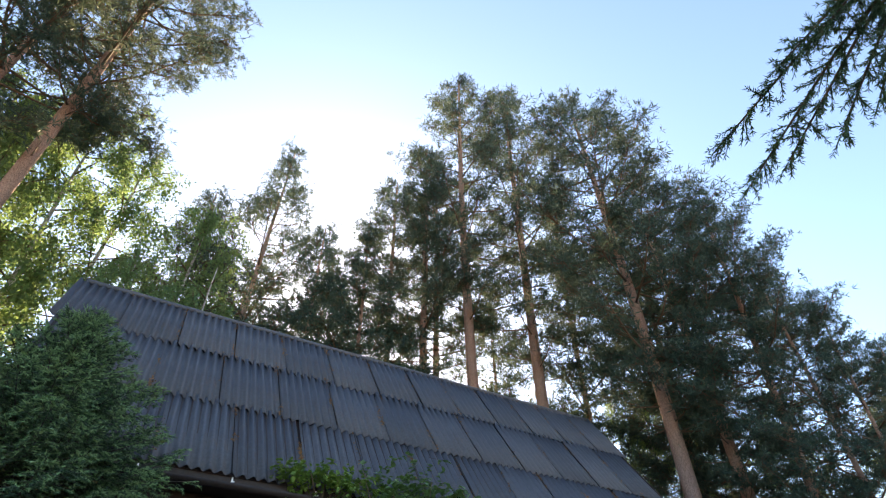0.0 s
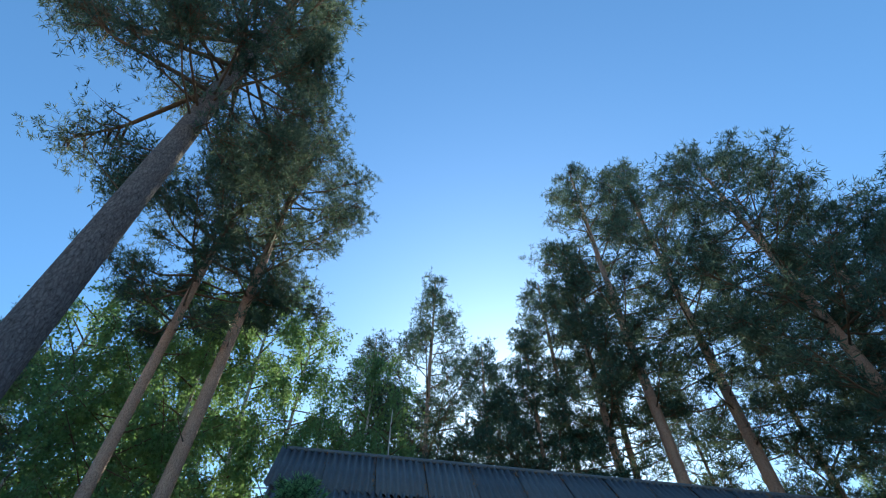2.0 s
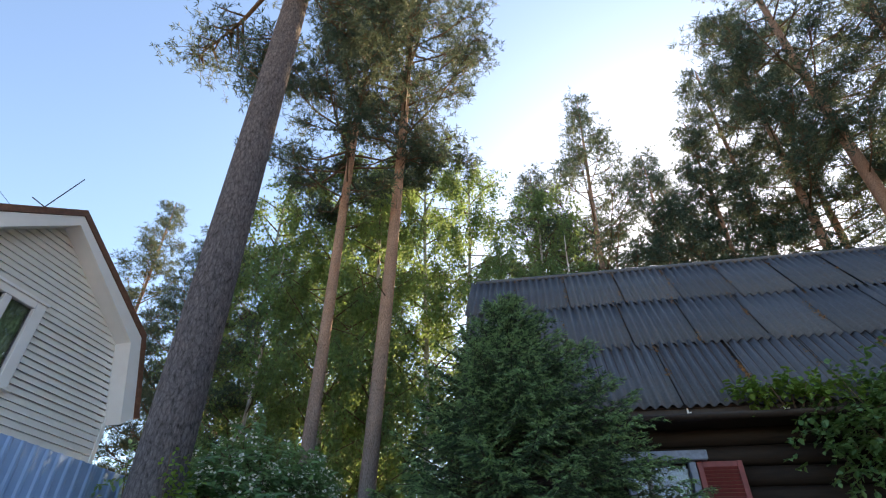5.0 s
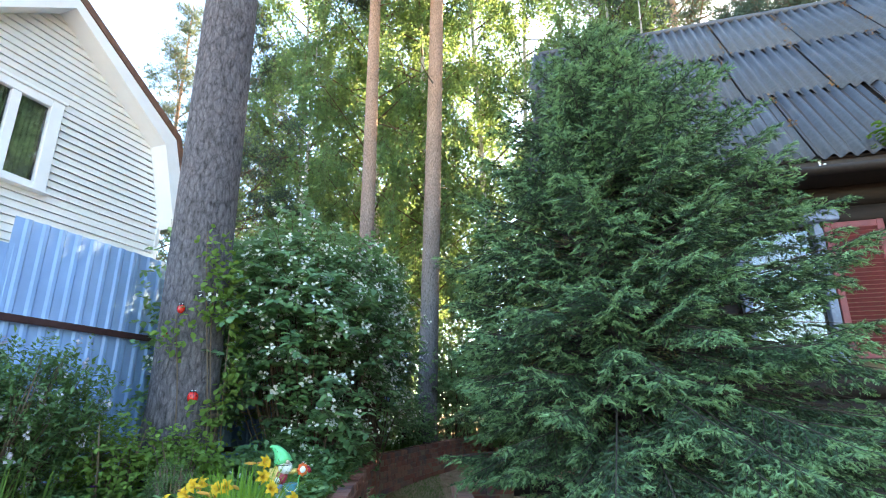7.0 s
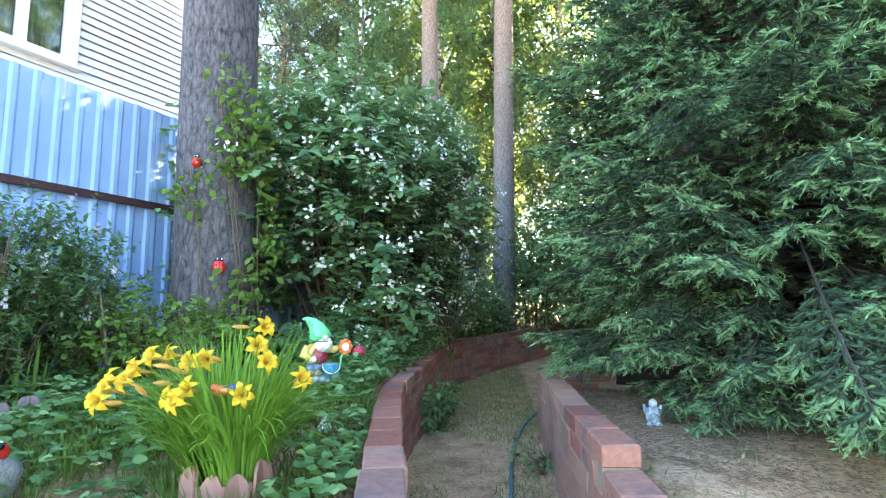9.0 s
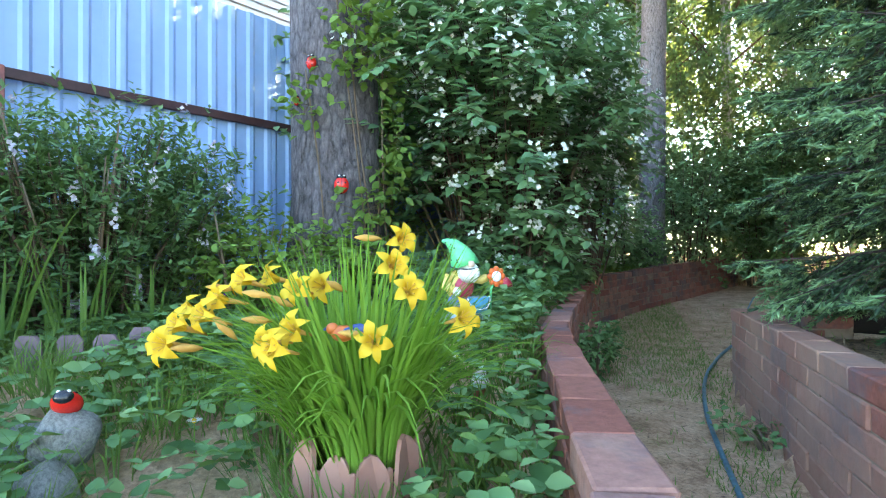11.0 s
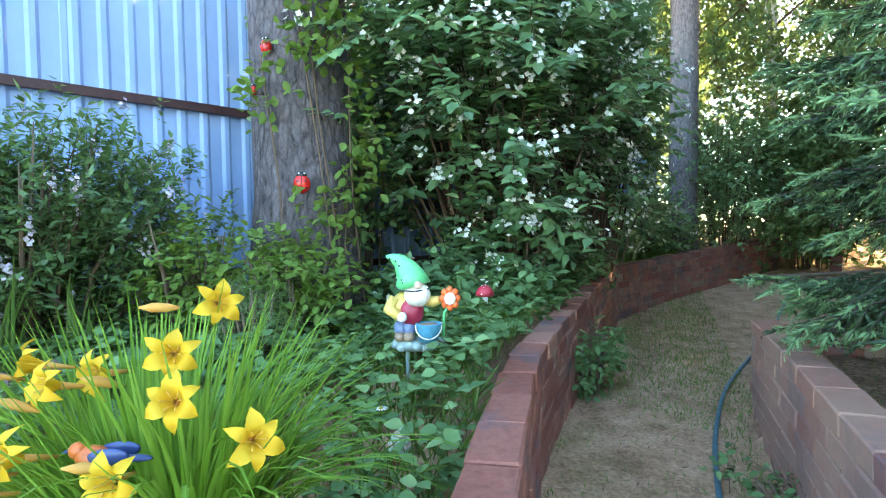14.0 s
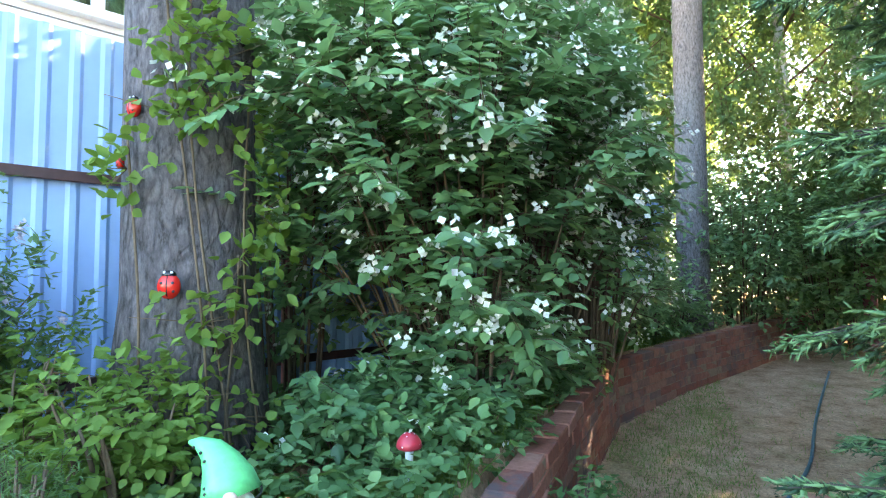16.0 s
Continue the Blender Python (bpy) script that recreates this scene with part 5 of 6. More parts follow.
def daylily():
    pot = thing("edging_planter", pose(*POT_AT), "round planter of pinkish-brown plastic scalloped edging plates", "planter")
    rng = random.Random(5)
    m_pot = plain("pink_brown_plastic", (0.36, 0.17, 0.13), 0.5, 0, 0.4, 0.12, 9)
    m_soil = plain("planter_soil", (0.07, 0.05, 0.035), 0.95)
    n, R = 11, 0.15
    for i in range(n):
        w = 2 * math.pi * i / n
        wd, ht, th = 0.079, 0.235 + (0.02 if i % 2 else -0.012), 0.012
        bm = bmesh.new()
        outline = [(-0.5, 0), (0.5, 0), (0.5, 0.72), (0.42, 0.86), (0.22, 0.97), (0, 1.0), (-0.22, 0.97), (-0.42, 0.86), (-0.5, 0.72)]
        fr = [bm.verts.new((x * wd, -th / 2 + 0.016 * (1 - (2 * x) ** 2), z * ht)) for x, z in outline]
        f = bm.faces.new(fr)
        ex = bmesh.ops.extrude_face_region(bm, geom=[f])
        bmesh.ops.translate(bm, verts=[v for v in ex["geom"] if isinstance(v, bmesh.types.BMVert)], vec=(0, th, 0))
        bmesh.ops.recalc_face_normals(bm, faces=bm.faces)
        part("edging_plate", bm, m_pot, pot, m=pose(R * math.cos(w), R * math.sin(w), -0.03, rng.uniform(-4, 4), 0, math.degrees(w) - 90 + 180) @ pose(0, 0, 0, rng.uniform(-6, 2)))
        part("edging_rib", box_bm(0.016, 0.014, 0.19, (0, 0, 0.095), 0.004), m_pot, pot, m=pose(R * math.cos(w + math.pi / n), R * math.sin(w + math.pi / n), -0.03, 0, 0, math.degrees(w + math.pi / n) + 90))
    part("soil", lathe_bm([(0.136, 0.0), (0.137, 0.13), (0.09, 0.15), (0.01, 0.155)], 22), m_soil, pot)
    lily = thing("daylily", pose(POT_AT[0], POT_AT[1], POT_AT[2] + 0.13), "yellow flowering daylily clump with arching bright green leaves", "flower")
    v, f = blades(620, 0.56, 0.010, 0.42, 2.0, 7, 0.125)
    tagged(mesh_object("foliage", v, f, M_LILY, lily, True), kind="stuff")
    heads = [(-4.7, 2.16, 0.83), (-4.74, 2.22, 0.83), (-4.66, 2.27, 0.81), (-4.7, 2.33, 0.81), (-4.66, 2.11, 0.79), (-4.64, 2.08, 0.76), (-4.66, 2.03, 0.74), (-4.61, 2.01, 0.71),
             (-4.74, 2.05, 0.76), (-4.55, 2.2, 0.71), (-4.57, 2.25, 0.73), (-4.53, 2.21, 0.7), (-4.57, 2.47, 0.86), (-4.69, 2.53, 0.92), (-4.49, 2.48, 0.81), (-4.46, 2.59, 0.75), (-4.48, 2.4, 0.71)]
    origin = Vector(lily.matrix_basis.translation)

    def petals(k):
        """Six recurved tepals round the flower's axis (z)."""
        r = random.Random(k)
        vs, fs = [], []
        for g in range(6):
            w = g * math.pi / 3 + r.uniform(-0.08, 0.08)
            inner = g % 2
            wd = 0.0225 if inner else 0.0165
            ln = 0.041 * r.uniform(0.85, 1.08)
            curl = r.uniform(0.5, 1.3)
            o = len(vs)
            for i in range(6):
                s = i / 5
                rad = 0.004 + ln * (0.25 * s + 0.75 * s ** 1.4)
                z = 0.036 * math.sin(min(1, s * 1.5) * math.pi / 2) - curl * 0.02 * max(0, s - 0.5) ** 2 * 4 + (0.002 if inner else 0)
                half = wd * (math.sin(math.pi * min(0.999, 0.08 + 0.92 * s)) ** 0.65) * 0.62
                for q in (-1, 0, 1):
                    a = Vector((math.cos(w), math.sin(w), 0)) * rad + Vector((-math.sin(w), math.cos(w), 0)) * half * q + Vector((0, 0, z + (0.003 * abs(q) + r.uniform(-.001, .001))))
                    vs.append(a)
            for i in range(5):
                j = o + 3 * i
                fs += [(j, j + 1, j + 4, j + 3), (j + 1, j + 2, j + 5, j + 4)]
        return vs, fs

    variants = []
    m_stamen = plain("brown_stamens", (0.62, 0.36, 0.06), 0.8)
    r = random.Random(12)
    for i, h in enumerate(heads):
        p = Vector(h) - origin
        outv = Vector((p.x, p.y, 0)).normalized()
        face = ((outv * 0.8 + Vector((0.45, -0.45, 0.35)) if p.y < -0.12 else outv * 0.45 + Vector((0.8, -0.2, 0.25))) + Vector((r.uniform(-.25, .25), r.uniform(-.35, .35), r.uniform(-.15, .25)))).normalized()
        rot = face.to_track_quat("Z", "Y").to_matrix().to_4x4()
        vs, fs = petals(100 + i)
        fl = mesh_object("flower", vs, fs, M_PETAL, lily, True, Matrix.Translation(p - face * 0.03) @ rot @ pose(0, 0, 0, 0, 0, r.uniform(0, 60)))
        st = [tube([(0, 0, 0.004), (0.006 * math.cos(a), 0.006 * math.sin(a), 0.022), (0.014 * math.cos(a), 0.014 * math.sin(a), 0.036)], [0.0008, 0.0007, 0.0016], 4) for a in (0.3, 1.4, 2.5, 3.6, 4.7, 5.8)]
        tubes_object("pistil", st, m_stamen, fl)
        tb, tf = tube([p - face * 0.075, p - face * 0.05, p - face * 0.026], [0.0025, 0.0045, 0.007], 7)
        mesh_object("flower_tube", tb, tf, M_BUD, lily, True)
        foot = Vector((p.x * 0.15, p.y * 0.15, 0.0))
        midp = foot.lerp(p, 0.6) + Vector((0, 0, 0.12))
        tb, tf = tube([foot, foot.lerp(midp, 0.5) + Vector((0, 0, 0.05)), midp, p - face * 0.07], [0.003, 0.0028, 0.0024, 0.002], 5)
        mesh_object("flower_stalk", tb, tf, M_LILY, lily, True)
    buds = [(-4.62, 2.19, 0.8), (-4.59, 2.19, 0.75), (-4.67, 2.44, 0.92), (-4.52, 2.37, 0.72), (-4.61, 2.13, 0.73), (-4.64, 2.36, 0.81), (-4.66, 2.24, 0.78), (-4.6, 2.06, 0.70), (-4.7, 2.12, 0.81)]
    for b in buds:
        p = Vector(b) - origin
        d = Vector((r.uniform(-.4, .6), r.uniform(-1, -0.2) if p.y < 0.05 else r.uniform(-1, 1), r.uniform(0, 0.5))).normalized()
        tb, tf = tube([p - d * 0.03, p - d * 0.012, p + d * 0.012, p + d * 0.034], [0.002, 0.0075, 0.0085, 0.0015], 7)
        mesh_object("bud", tb, tf, M_BUD, lily, True)
        tb, tf = tube([Vector((p.x * 0.2, p.y * 0.2, 0)), p.lerp(Vector((0, 0, 0)), 0.4) + Vector((0, 0, 0.08)), p - d * 0.03], [0.003, 0.0026, 0.002], 5)
        mesh_object("flower_stalk", tb, tf, M_LILY, lily, True)


def bird_ornament():
    bm = bmesh.new()
    blob(bm, (-0.028, 0, 0), (0.026, 0.018, 0.018), 0)
    blob(bm, (-0.05, 0, 0.010), (0.014, 0.013, 0.013), 0, seg=12)
    tube_bm(bm, [(-0.062, 0, 0.010), (-0.075, 0, 0.006)], [0.004, 0.001], 6, 1)
    for s in (-1, 1):
        blob(bm, (0.004, s * 0.014, 0.006), (0.034, 0.005, 0.013), 1, (0, -6, 0), 12)
    blob(bm, (0.036, 0, 0.0), (0.03, 0.009, 0.005), 1, seg=12)
    tube_bm(bm, [(-0.02, 0, -0.01), (-0.015, 0.01, -0.30)], [0.0018, 0.0018], 5, 2)
    me = bpy.data.meshes.new("bird_ornament")
    bm.to_mesh(me)
    bm.free()
    for mt in (gloss("bird_orange", (0.55, 0.13, 0.03)), gloss("bird_blue", (0.02, 0.05, 0.16)), M_LILY):
        me.materials.append(mt)
    ob = new("bird_ornament", me)
    ob.matrix_basis = pose(-4.565, 2.385, 0.715, 0, 0, 68)
    tagged(ob, "small orange and blue bird ornament on a thin stake", "ornament")


daylily()
for i, (x, y, n, ln) in enumerate(((-6.35, 1.5, 26, 0.62), (-6.15, 1.22, 30, 0.75), (-5.9, 0.95, 30, 0.8), (-6.55, 1.75, 16, 0.5))):
    t = thing("iris_clump", pose(x, y, ground_height(x, y) - 0.01), "upright green iris leaves in front of the spirea", "plant", "iris clumps by the fence")
    v, f = blades(n, ln, 0.015, 0.3, 0.7, 120 + i, 0.12)
    tagged(mesh_object("foliage", v, f, M_GRASS, t, True), kind="stuff")
for i in range(24):
    x, y = -4.65 - 0.1 * i + 0.3 * math.sin(i * 2.1), 1.45 + 0.95 * math.sin(i * 1.7) ** 2
    t = thing("grass_tuft", pose(x, y, ground_height(x, y) - 0.01), "loose tuft of long garden grass", "grass", "grass tufts on the bed")
    v, f = blades(80, 0.22, 0.0045, 0.6, 1.6, 140 + i, 0.14)
    tagged(mesh_object("foliage", v, f, M_GRASS, t, True), kind="stuff")


# ---- brick walls along the path ----
def brick_mesh(name, sx, sy, sz, mat=M_BRICK):
    bm = box_bm(sx, sy, sz, (0, 0, 0), 0.006)
    rng = random.Random(name)
    for v in bm.verts:
        v.co += Vector((rng.uniform(-.002, .002), rng.uniform(-.002, .002), rng.uniform(-.0015, .0015)))
    me = bpy.data.meshes.new(name)
    bm.to_mesh(me)
    bm.free()
    me.materials.append(mat)
    return me


BL, BW, BH = 0.262, 0.128, 0.079
BRICKS = [brick_mesh("brick_%s" % k, BL - 0.006, BW, BH - 0.004) for k in "abc"]
DUSTY = [brick_mesh("dusty_brick_%s" % k, BL - 0.004, BW, BH - 0.003, M_BRICK_DUSTY) for k in "abc"]


def along_line(line, s):
    for (ax, ay), (bx, by) in zip(line, line[1:]):
        ln = math.hypot(bx - ax, by - ay)
        if s <= ln:
            return ax + (bx - ax) * s / ln, ay + (by - ay) * s / ln, math.atan2(by - ay, bx - ax)
        s -= ln
    ax, ay = line[-2]
    bx, by = line[-1]
    return bx, by, math.atan2(by - ay, bx - ax)


def brick_wall(name, label, line, top, seed, rag=0.006, kinds=BRICKS):
    """A low dry-laid wall; top(s) gives its height along the line."""
    rng = random.Random(seed)
    total = sum(math.hypot(b[0] - a[0], b[1] - a[1]) for a, b in zip(line, line[1:]))
    wall = thing(name, pose(0, 0, 0), label, "wall")
    for c in range(8):
        s = BL * (0.5 if c % 2 else 0.02)
        while s < total + 0.02:
            x, y, a = along_line(line, min(s, total))
            ztop = top(s)
            z = ztop - BH * (c + 0.5)
            if z > path_height(x, y) - BH * 0.6 and not (c % 2 and s > total - 0.02):
                ob = new("brick", rng.choice(BRICKS if kinds is DUSTY and c < 2 and s < 1.35 else kinds))
                ob.parent = wall
                ob.matrix_basis = pose(x + rng.uniform(-rag, rag), y + rng.uniform(-rag, rag), z, rng.uniform(-.8, .8), rng.uniform(-.6, .6), math.degrees(a) + rng.uniform(-1.6, 1.6))
            if c == 0:
                base = path_height(x, y) - 0.05
                part("mortar", box_bm(BL * 0.92, BW - 0.012, ztop - 0.016 - base), M_MORTAR, wall, m=pose(x, y, (ztop - 0.016 + base) / 2, 0, 0, math.degrees(a)))
            s += BL * (0.98 if line is LEFT_WALL else 1.0)
    return wall


brick_wall("brick_wall", "low curving red brick retaining wall with sooty top bricks", LEFT_WALL, lambda s: 0.535 + max(0, s - 3.4) * 0.035, 3)


def right_top(s):
    return 0.54 - (BH if s < 0.70 else 0) - (BH if s < 0.16 else 0)


brick_wall("brick_wall", "dusty red brick retaining wall stepping down at its end", RIGHT_WALL, right_top, 4, 0.0025, DUSTY)
brick_wall("brick_wall", "short red brick return wall under the spruce", [(-5.70, 5.16), (-5.40, 5.44)], lambda s: 0.525, 5)
part("timber_edging", box_bm(3.4, 0.06, 0.16, (0, 0, 0), 0.008), M_LOG, None, m=pose(-4.2, 6.55, 0.47, 0, 0, 31))
tagged(bpy.data.objects["timber_edging"], "dark timber board edging the spruce bed", "edging")


# ---- garden ornaments ----
def paint(bm, start, index):
    for f in list(bm.faces)[start:]:
        f.material_index = index
        f.smooth = True


def blob(bm, at, radii, index, rot=(0, 0, 0), seg=16):
    k = len(bm.faces)
    bmesh.ops.create_uvsphere(bm, u_segments=seg, v_segments=max(6, seg * 2 // 3), radius=1.0, matrix=pose(*at, *rot) @ Matrix.Diagonal((*radii, 1)))
    bm.faces.ensure_lookup_table()
    paint(bm, k, index)


def tube_bm(bm, pts, radii, sides, index):
    k = len(bm.faces)
    v, f = tube(pts, radii, sides)
    vs = [bm.verts.new(p) for p in v]
    for q in f:
        bm.faces.new([vs[i] for i in q])
    bm.faces.ensure_lookup_table()
    paint(bm, k, index)


def gloss(name, col, rough=0.4):
    return plain(name, col, rough, 0, 0.5, 0.15, 40)


def gnome():
    bm = bmesh.new()
    mats = [gloss("gnome_green", (0.10, 0.55, 0.22)), gloss("gnome_white", (0.78, 0.76, 0.72), 0.6), gloss("gnome_red", (0.33, 0.02, 0.05)), gloss("gnome_yellow", (0.62, 0.44, 0.12)),
            gloss("gnome_blue", (0.06, 0.30, 0.45)), gloss("gnome_brown", (0.28, 0.20, 0.13)), gloss("gnome_base", (0.26, 0.35, 0.33), 0.7), gloss("gnome_orange", (0.75, 0.13, 0.03)), gloss("gnome_dark", (0.03, 0.03, 0.03)), gloss("gnome_jeans", (0.13, 0.20, 0.33)), gloss("gnome_skin", (0.62, 0.45, 0.36))]
    blob(bm, (0.01, 0, 0.025), (0.098, 0.07, 0.028), 6)
    rng = random.Random(6)
    for i in range(16):
        w = i / 16 * 6.283
        blob(bm, (0.01 + 0.085 * math.cos(w), 0.06 * math.sin(w), 0.024 + rng.uniform(-.008, .008)), (0.022, 0.018, 0.017), 6, seg=8)
    for x, y in ((-0.055, -0.03), (-0.02, -0.035)):
        blob(bm, (x, y, 0.06), (0.024, 0.036, 0.02), 5, seg=12)
        blob(bm, (x, y + 0.012, 0.092), (0.027, 0.028, 0.03), 9, seg=12)
    blob(bm, (-0.035, 0.005, 0.165), (0.058, 0.05, 0.068), 3)
    blob(bm, (-0.012, -0.020, 0.155), (0.05, 0.042, 0.056), 2)
    tube_bm(bm, [(-0.075, -0.01, 0.205), (-0.095, -0.03, 0.165), (-0.055, -0.055, 0.142)], [0.026, 0.026, 0.02], 10, 3)
    blob(bm, (-0.045, -0.062, 0.14), (0.02, 0.016, 0.02), 1, seg=10)
    tube_bm(bm, [(0.03, 0.0, 0.20), (0.075, -0.01, 0.19), (0.10, -0.02, 0.20)], [0.024, 0.022, 0.016], 10, 3)
    blob(bm, (0.012, -0.028, 0.222), (0.052, 0.042, 0.05), 1)
    for i in range(9):
        w = -0.9 + i * 0.2
        tube_bm(bm, [(0.012 + 0.05 * math.sin(w), -0.035 - 0.032 * math.cos(w), 0.245), (0.012 + 0.048 * math.sin(w), -0.034 - 0.036 * math.cos(w), 0.215), (0.012 + 0.034 * math.sin(w), -0.03 - 0.028 * math.cos(w), 0.180)], [0.008, 0.011, 0.003], 6, 1)
    blob(bm, (0.018, -0.068, 0.262), (0.018, 0.016, 0.016), 10, seg=12)
    hat = [(-0.002, -0.012, 0.25), (-0.012, -0.008, 0.285), (-0.03, -0.004, 0.32), (-0.055, 0, 0.35), (-0.085, 0, 0.366), (-0.108, 0, 0.368)]
    tube_bm(bm, hat, [0.070, 0.060, 0.045, 0.030, 0.015, 0.005], 20, 0)
    tube_bm(bm, [(0.068 * math.cos(w) - 0.002, 0.068 * math.sin(w) - 0.012, 0.252 + 0.012 * math.sin(w * 1.0)) for w in [i * 6.283 / 24 for i in range(25)]], [0.003] * 25, 5, 8)
    for i in range(22):
        s, w = rng.uniform(0.03, 0.75), rng.uniform(0, 6.28)
        c = point_on(hat, s)
        rr = 0.070 * (1 - s) ** 0.9
        blob(bm, (c.x + rr * math.cos(w), c.y + rr * math.sin(w), c.z), (0.004, 0.004, 0.004), 8, seg=6)
    # bucket with soil and handle
    k = len(bm.faces)
    lathe_bm([(0.036, 0.0), (0.044, 0.05), (0.050, 0.066), (0.051, 0.07), (0.045, 0.07), (0.043, 0.062), (0.002, 0.06)], 18, pose(0.055, -0.055, 0.045), bm)
    bm.faces.ensure_lookup_table()
    paint(bm, k, 4)
    blob(bm, (0.055, -0.055, 0.108), (0.042, 0.042, 0.008), 5, seg=12)
    tube_bm(bm, [(0.055 + 0.05 * math.cos(w), -0.057 - 0.052 * abs(math.sin(w)) , 0.108 - 0.045 * math.sin(w)) for w in [math.pi * i / 12 for i in range(13)]], [0.0025] * 13, 5, 1)
    tube_bm(bm, [(0.103 - 0.0, -0.055 + 0.05 * math.sin(0), 0.112), (0.105, -0.05, 0.115)], [0.004, 0.004], 5, 1)
    # held flower
    for i in range(8):
        w = i / 8 * 6.283
        blob(bm, (0.138 + 0.028 * math.cos(w), -0.035, 0.205 + 0.033 * math.sin(w)), (0.014, 0.010, 0.015), 7, seg=10)
    blob(bm, (0.138, -0.045, 0.205), (0.022, 0.01, 0.024), 1, seg=12)
    tube_bm(bm, [(0.135, -0.03, 0.18), (0.115, -0.03, 0.15), (0.11, -0.03, 0.06)], [0.005, 0.005, 0.006], 6, 0)
    tube_bm(bm, [(-0.03, 0, -0.16), (-0.03, 0, 0.01)], [0.008, 0.009], 10, 6)
    me = bpy.data.meshes.new("garden_gnome")
    bm.to_mesh(me)
    bm.free()
    for m in mats:
        me.materials.append(m)
    ob = new("garden_gnome", me)
    ob.matrix_basis = pose(-5.70, 3.155, 0.575, 0, 0, 72)
    tagged(ob, "painted garden gnome with green hat, white beard and blue bucket", "gnome")


gnome()
bird_ornament()


def ladybug(name, m, size, label, head_up=True):
    bm = bmesh.new()
    blob(bm, (0, 0, 0), (0.42, 0.5, 0.30), 0, seg=18)
    blob(bm, (0, 0.44, 0.0), (0.27, 0.17, 0.2), 1, seg=12)
    tube_bm(bm, [(0, 0.42, 0.17), (0, 0.1, 0.303), (0, -0.3, 0.25), (0, -0.5, 0.04)], [0.025] * 4, 6, 1)
    for x, y in ((0.2, 0.12), (-0.2, 0.12), (0.22, -0.2), (-0.22, -0.2)):
        blob(bm, (x, y, 0.30 * math.sqrt(max(0, 1 - (x / .42) ** 2 - (y / .5) ** 2))), (0.06, 0.06, 0.03), 1, seg=8)
    for x in (-0.13, 0.13):
        blob(bm, (x, 0.52, 0.13), (0.06, 0.05, 0.05), 2, seg=8)
    me = bpy.data.meshes.new(name)
    bm.to_mesh(me)
    bm.free()
    for mt in (M_BUGRED, M_BUGBLACK, M_BUGWHITE):
        me.materials.append(mt)
    ob = new(name, me)
    ob.matrix_basis = m @ Matrix.Diagonal((size, size, size, 1))
    tagged(ob, label, "ornament")


M_BUGRED, M_BUGBLACK, M_BUGWHITE = gloss("glossy_red", (0.62, 0.02, 0.015), 0.2), gloss("glossy_black", (0.012, 0.014, 0.02), 0.25), gloss("eye_white", (0.8, 0.8, 0.8), 0.4)


def on_trunk(angle, z, r=0.30):
    w = radians(angle)
    return pose(-7.15 + r * math.cos(w), 2.86 + r * math.sin(w), z, 0, 0, angle + 90) @ pose(0, 0, 0, 90)


ladybug("ladybug_ornament", on_trunk(-7.8, 1.316, 0.345), 0.11, "red plastic ladybug fixed to the pine trunk")
ladybug("ladybug_ornament", on_trunk(-42, 2.094, 0.325), 0.085, "red plastic ladybug high on the pine trunk")
ladybug("ladybug_ornament", on_trunk(-66, 1.873, 0.32), 0.06, "small red ladybug at the trunk's edge")


def mushroom(x, y, z, s):
    t = thing("toadstool_ornament", pose(x, y, z), "red toadstool garden ornament with white dots", "ornament")
    part("stem", lathe_bm([(0.016, -0.16), (0.015, -0.05), (0.018, -0.01), (0.012, 0.0)], 14), gloss("stem_grey", (0.55, 0.58, 0.6), 0.6), t, smooth=True)
    part("cap", lathe_bm([(0.012, -0.008), (0.046, -0.012), (0.052, -0.004), (0.047, 0.014), (0.036, 0.032), (0.02, 0.046), (0.002, 0.05)], 22), gloss("cap_red", (0.45, 0.03, 0.05), 0.35), t, smooth=True)
    rng = random.Random(8)
    for i in range(20):
        w, q = i * 2.4, math.sqrt((i + 0.5) / 20)
        rr = 0.049 * q
        dot = bmesh.new()
        bmesh.ops.create_uvsphere(dot, u_segments=8, v_segments=5, radius=0.0042)
        part("dot", dot, M_BUGWHITE, t, m=pose(rr * math.cos(w), rr * math.sin(w), 0.05 - 0.052 * q ** 2.2), smooth=True)


mushroom(-6.40, 3.74, 0.69, 1)


def rock(x, y, z, s, seed, label):
    bm = bmesh.new()
    bmesh.ops.create_icosphere(bm, subdivisions=3, radius=1.0)
    for v in bm.verts:
        n = noise.noise(v.co * 1.3 + Vector((seed, 0, 0))) * 0.25 + noise.noise(v.co * 4 + Vector((seed, 3, 0))) * 0.06
        v.co *= 1 + n
    ob = part("stone", bm, M_STONE, None, m=pose(x, y, z, 0, 0, seed * 40) @ Matrix.Diagonal((*s, 1)), smooth=True)
    tagged(ob, label, "stone", "stones round the bed")


def stone_material():
    k = Mat("speckled_granite", 0.85, 0, 0.25)
    f, g = k.noise(7, 5, 0.8), k.noise(1.2, 4, 0.6)
    k.color(k.mix(g, k.ramp(f, [(0.35, (0.10, 0.10, 0.10)), (0.6, (0.27, 0.27, 0.26))]), k.ramp(f, [(0.35, (0.15, 0.15, 0.14)), (0.65, (0.36, 0.35, 0.33))]))).bump(f, 0.6, 0.06)
    return k.m


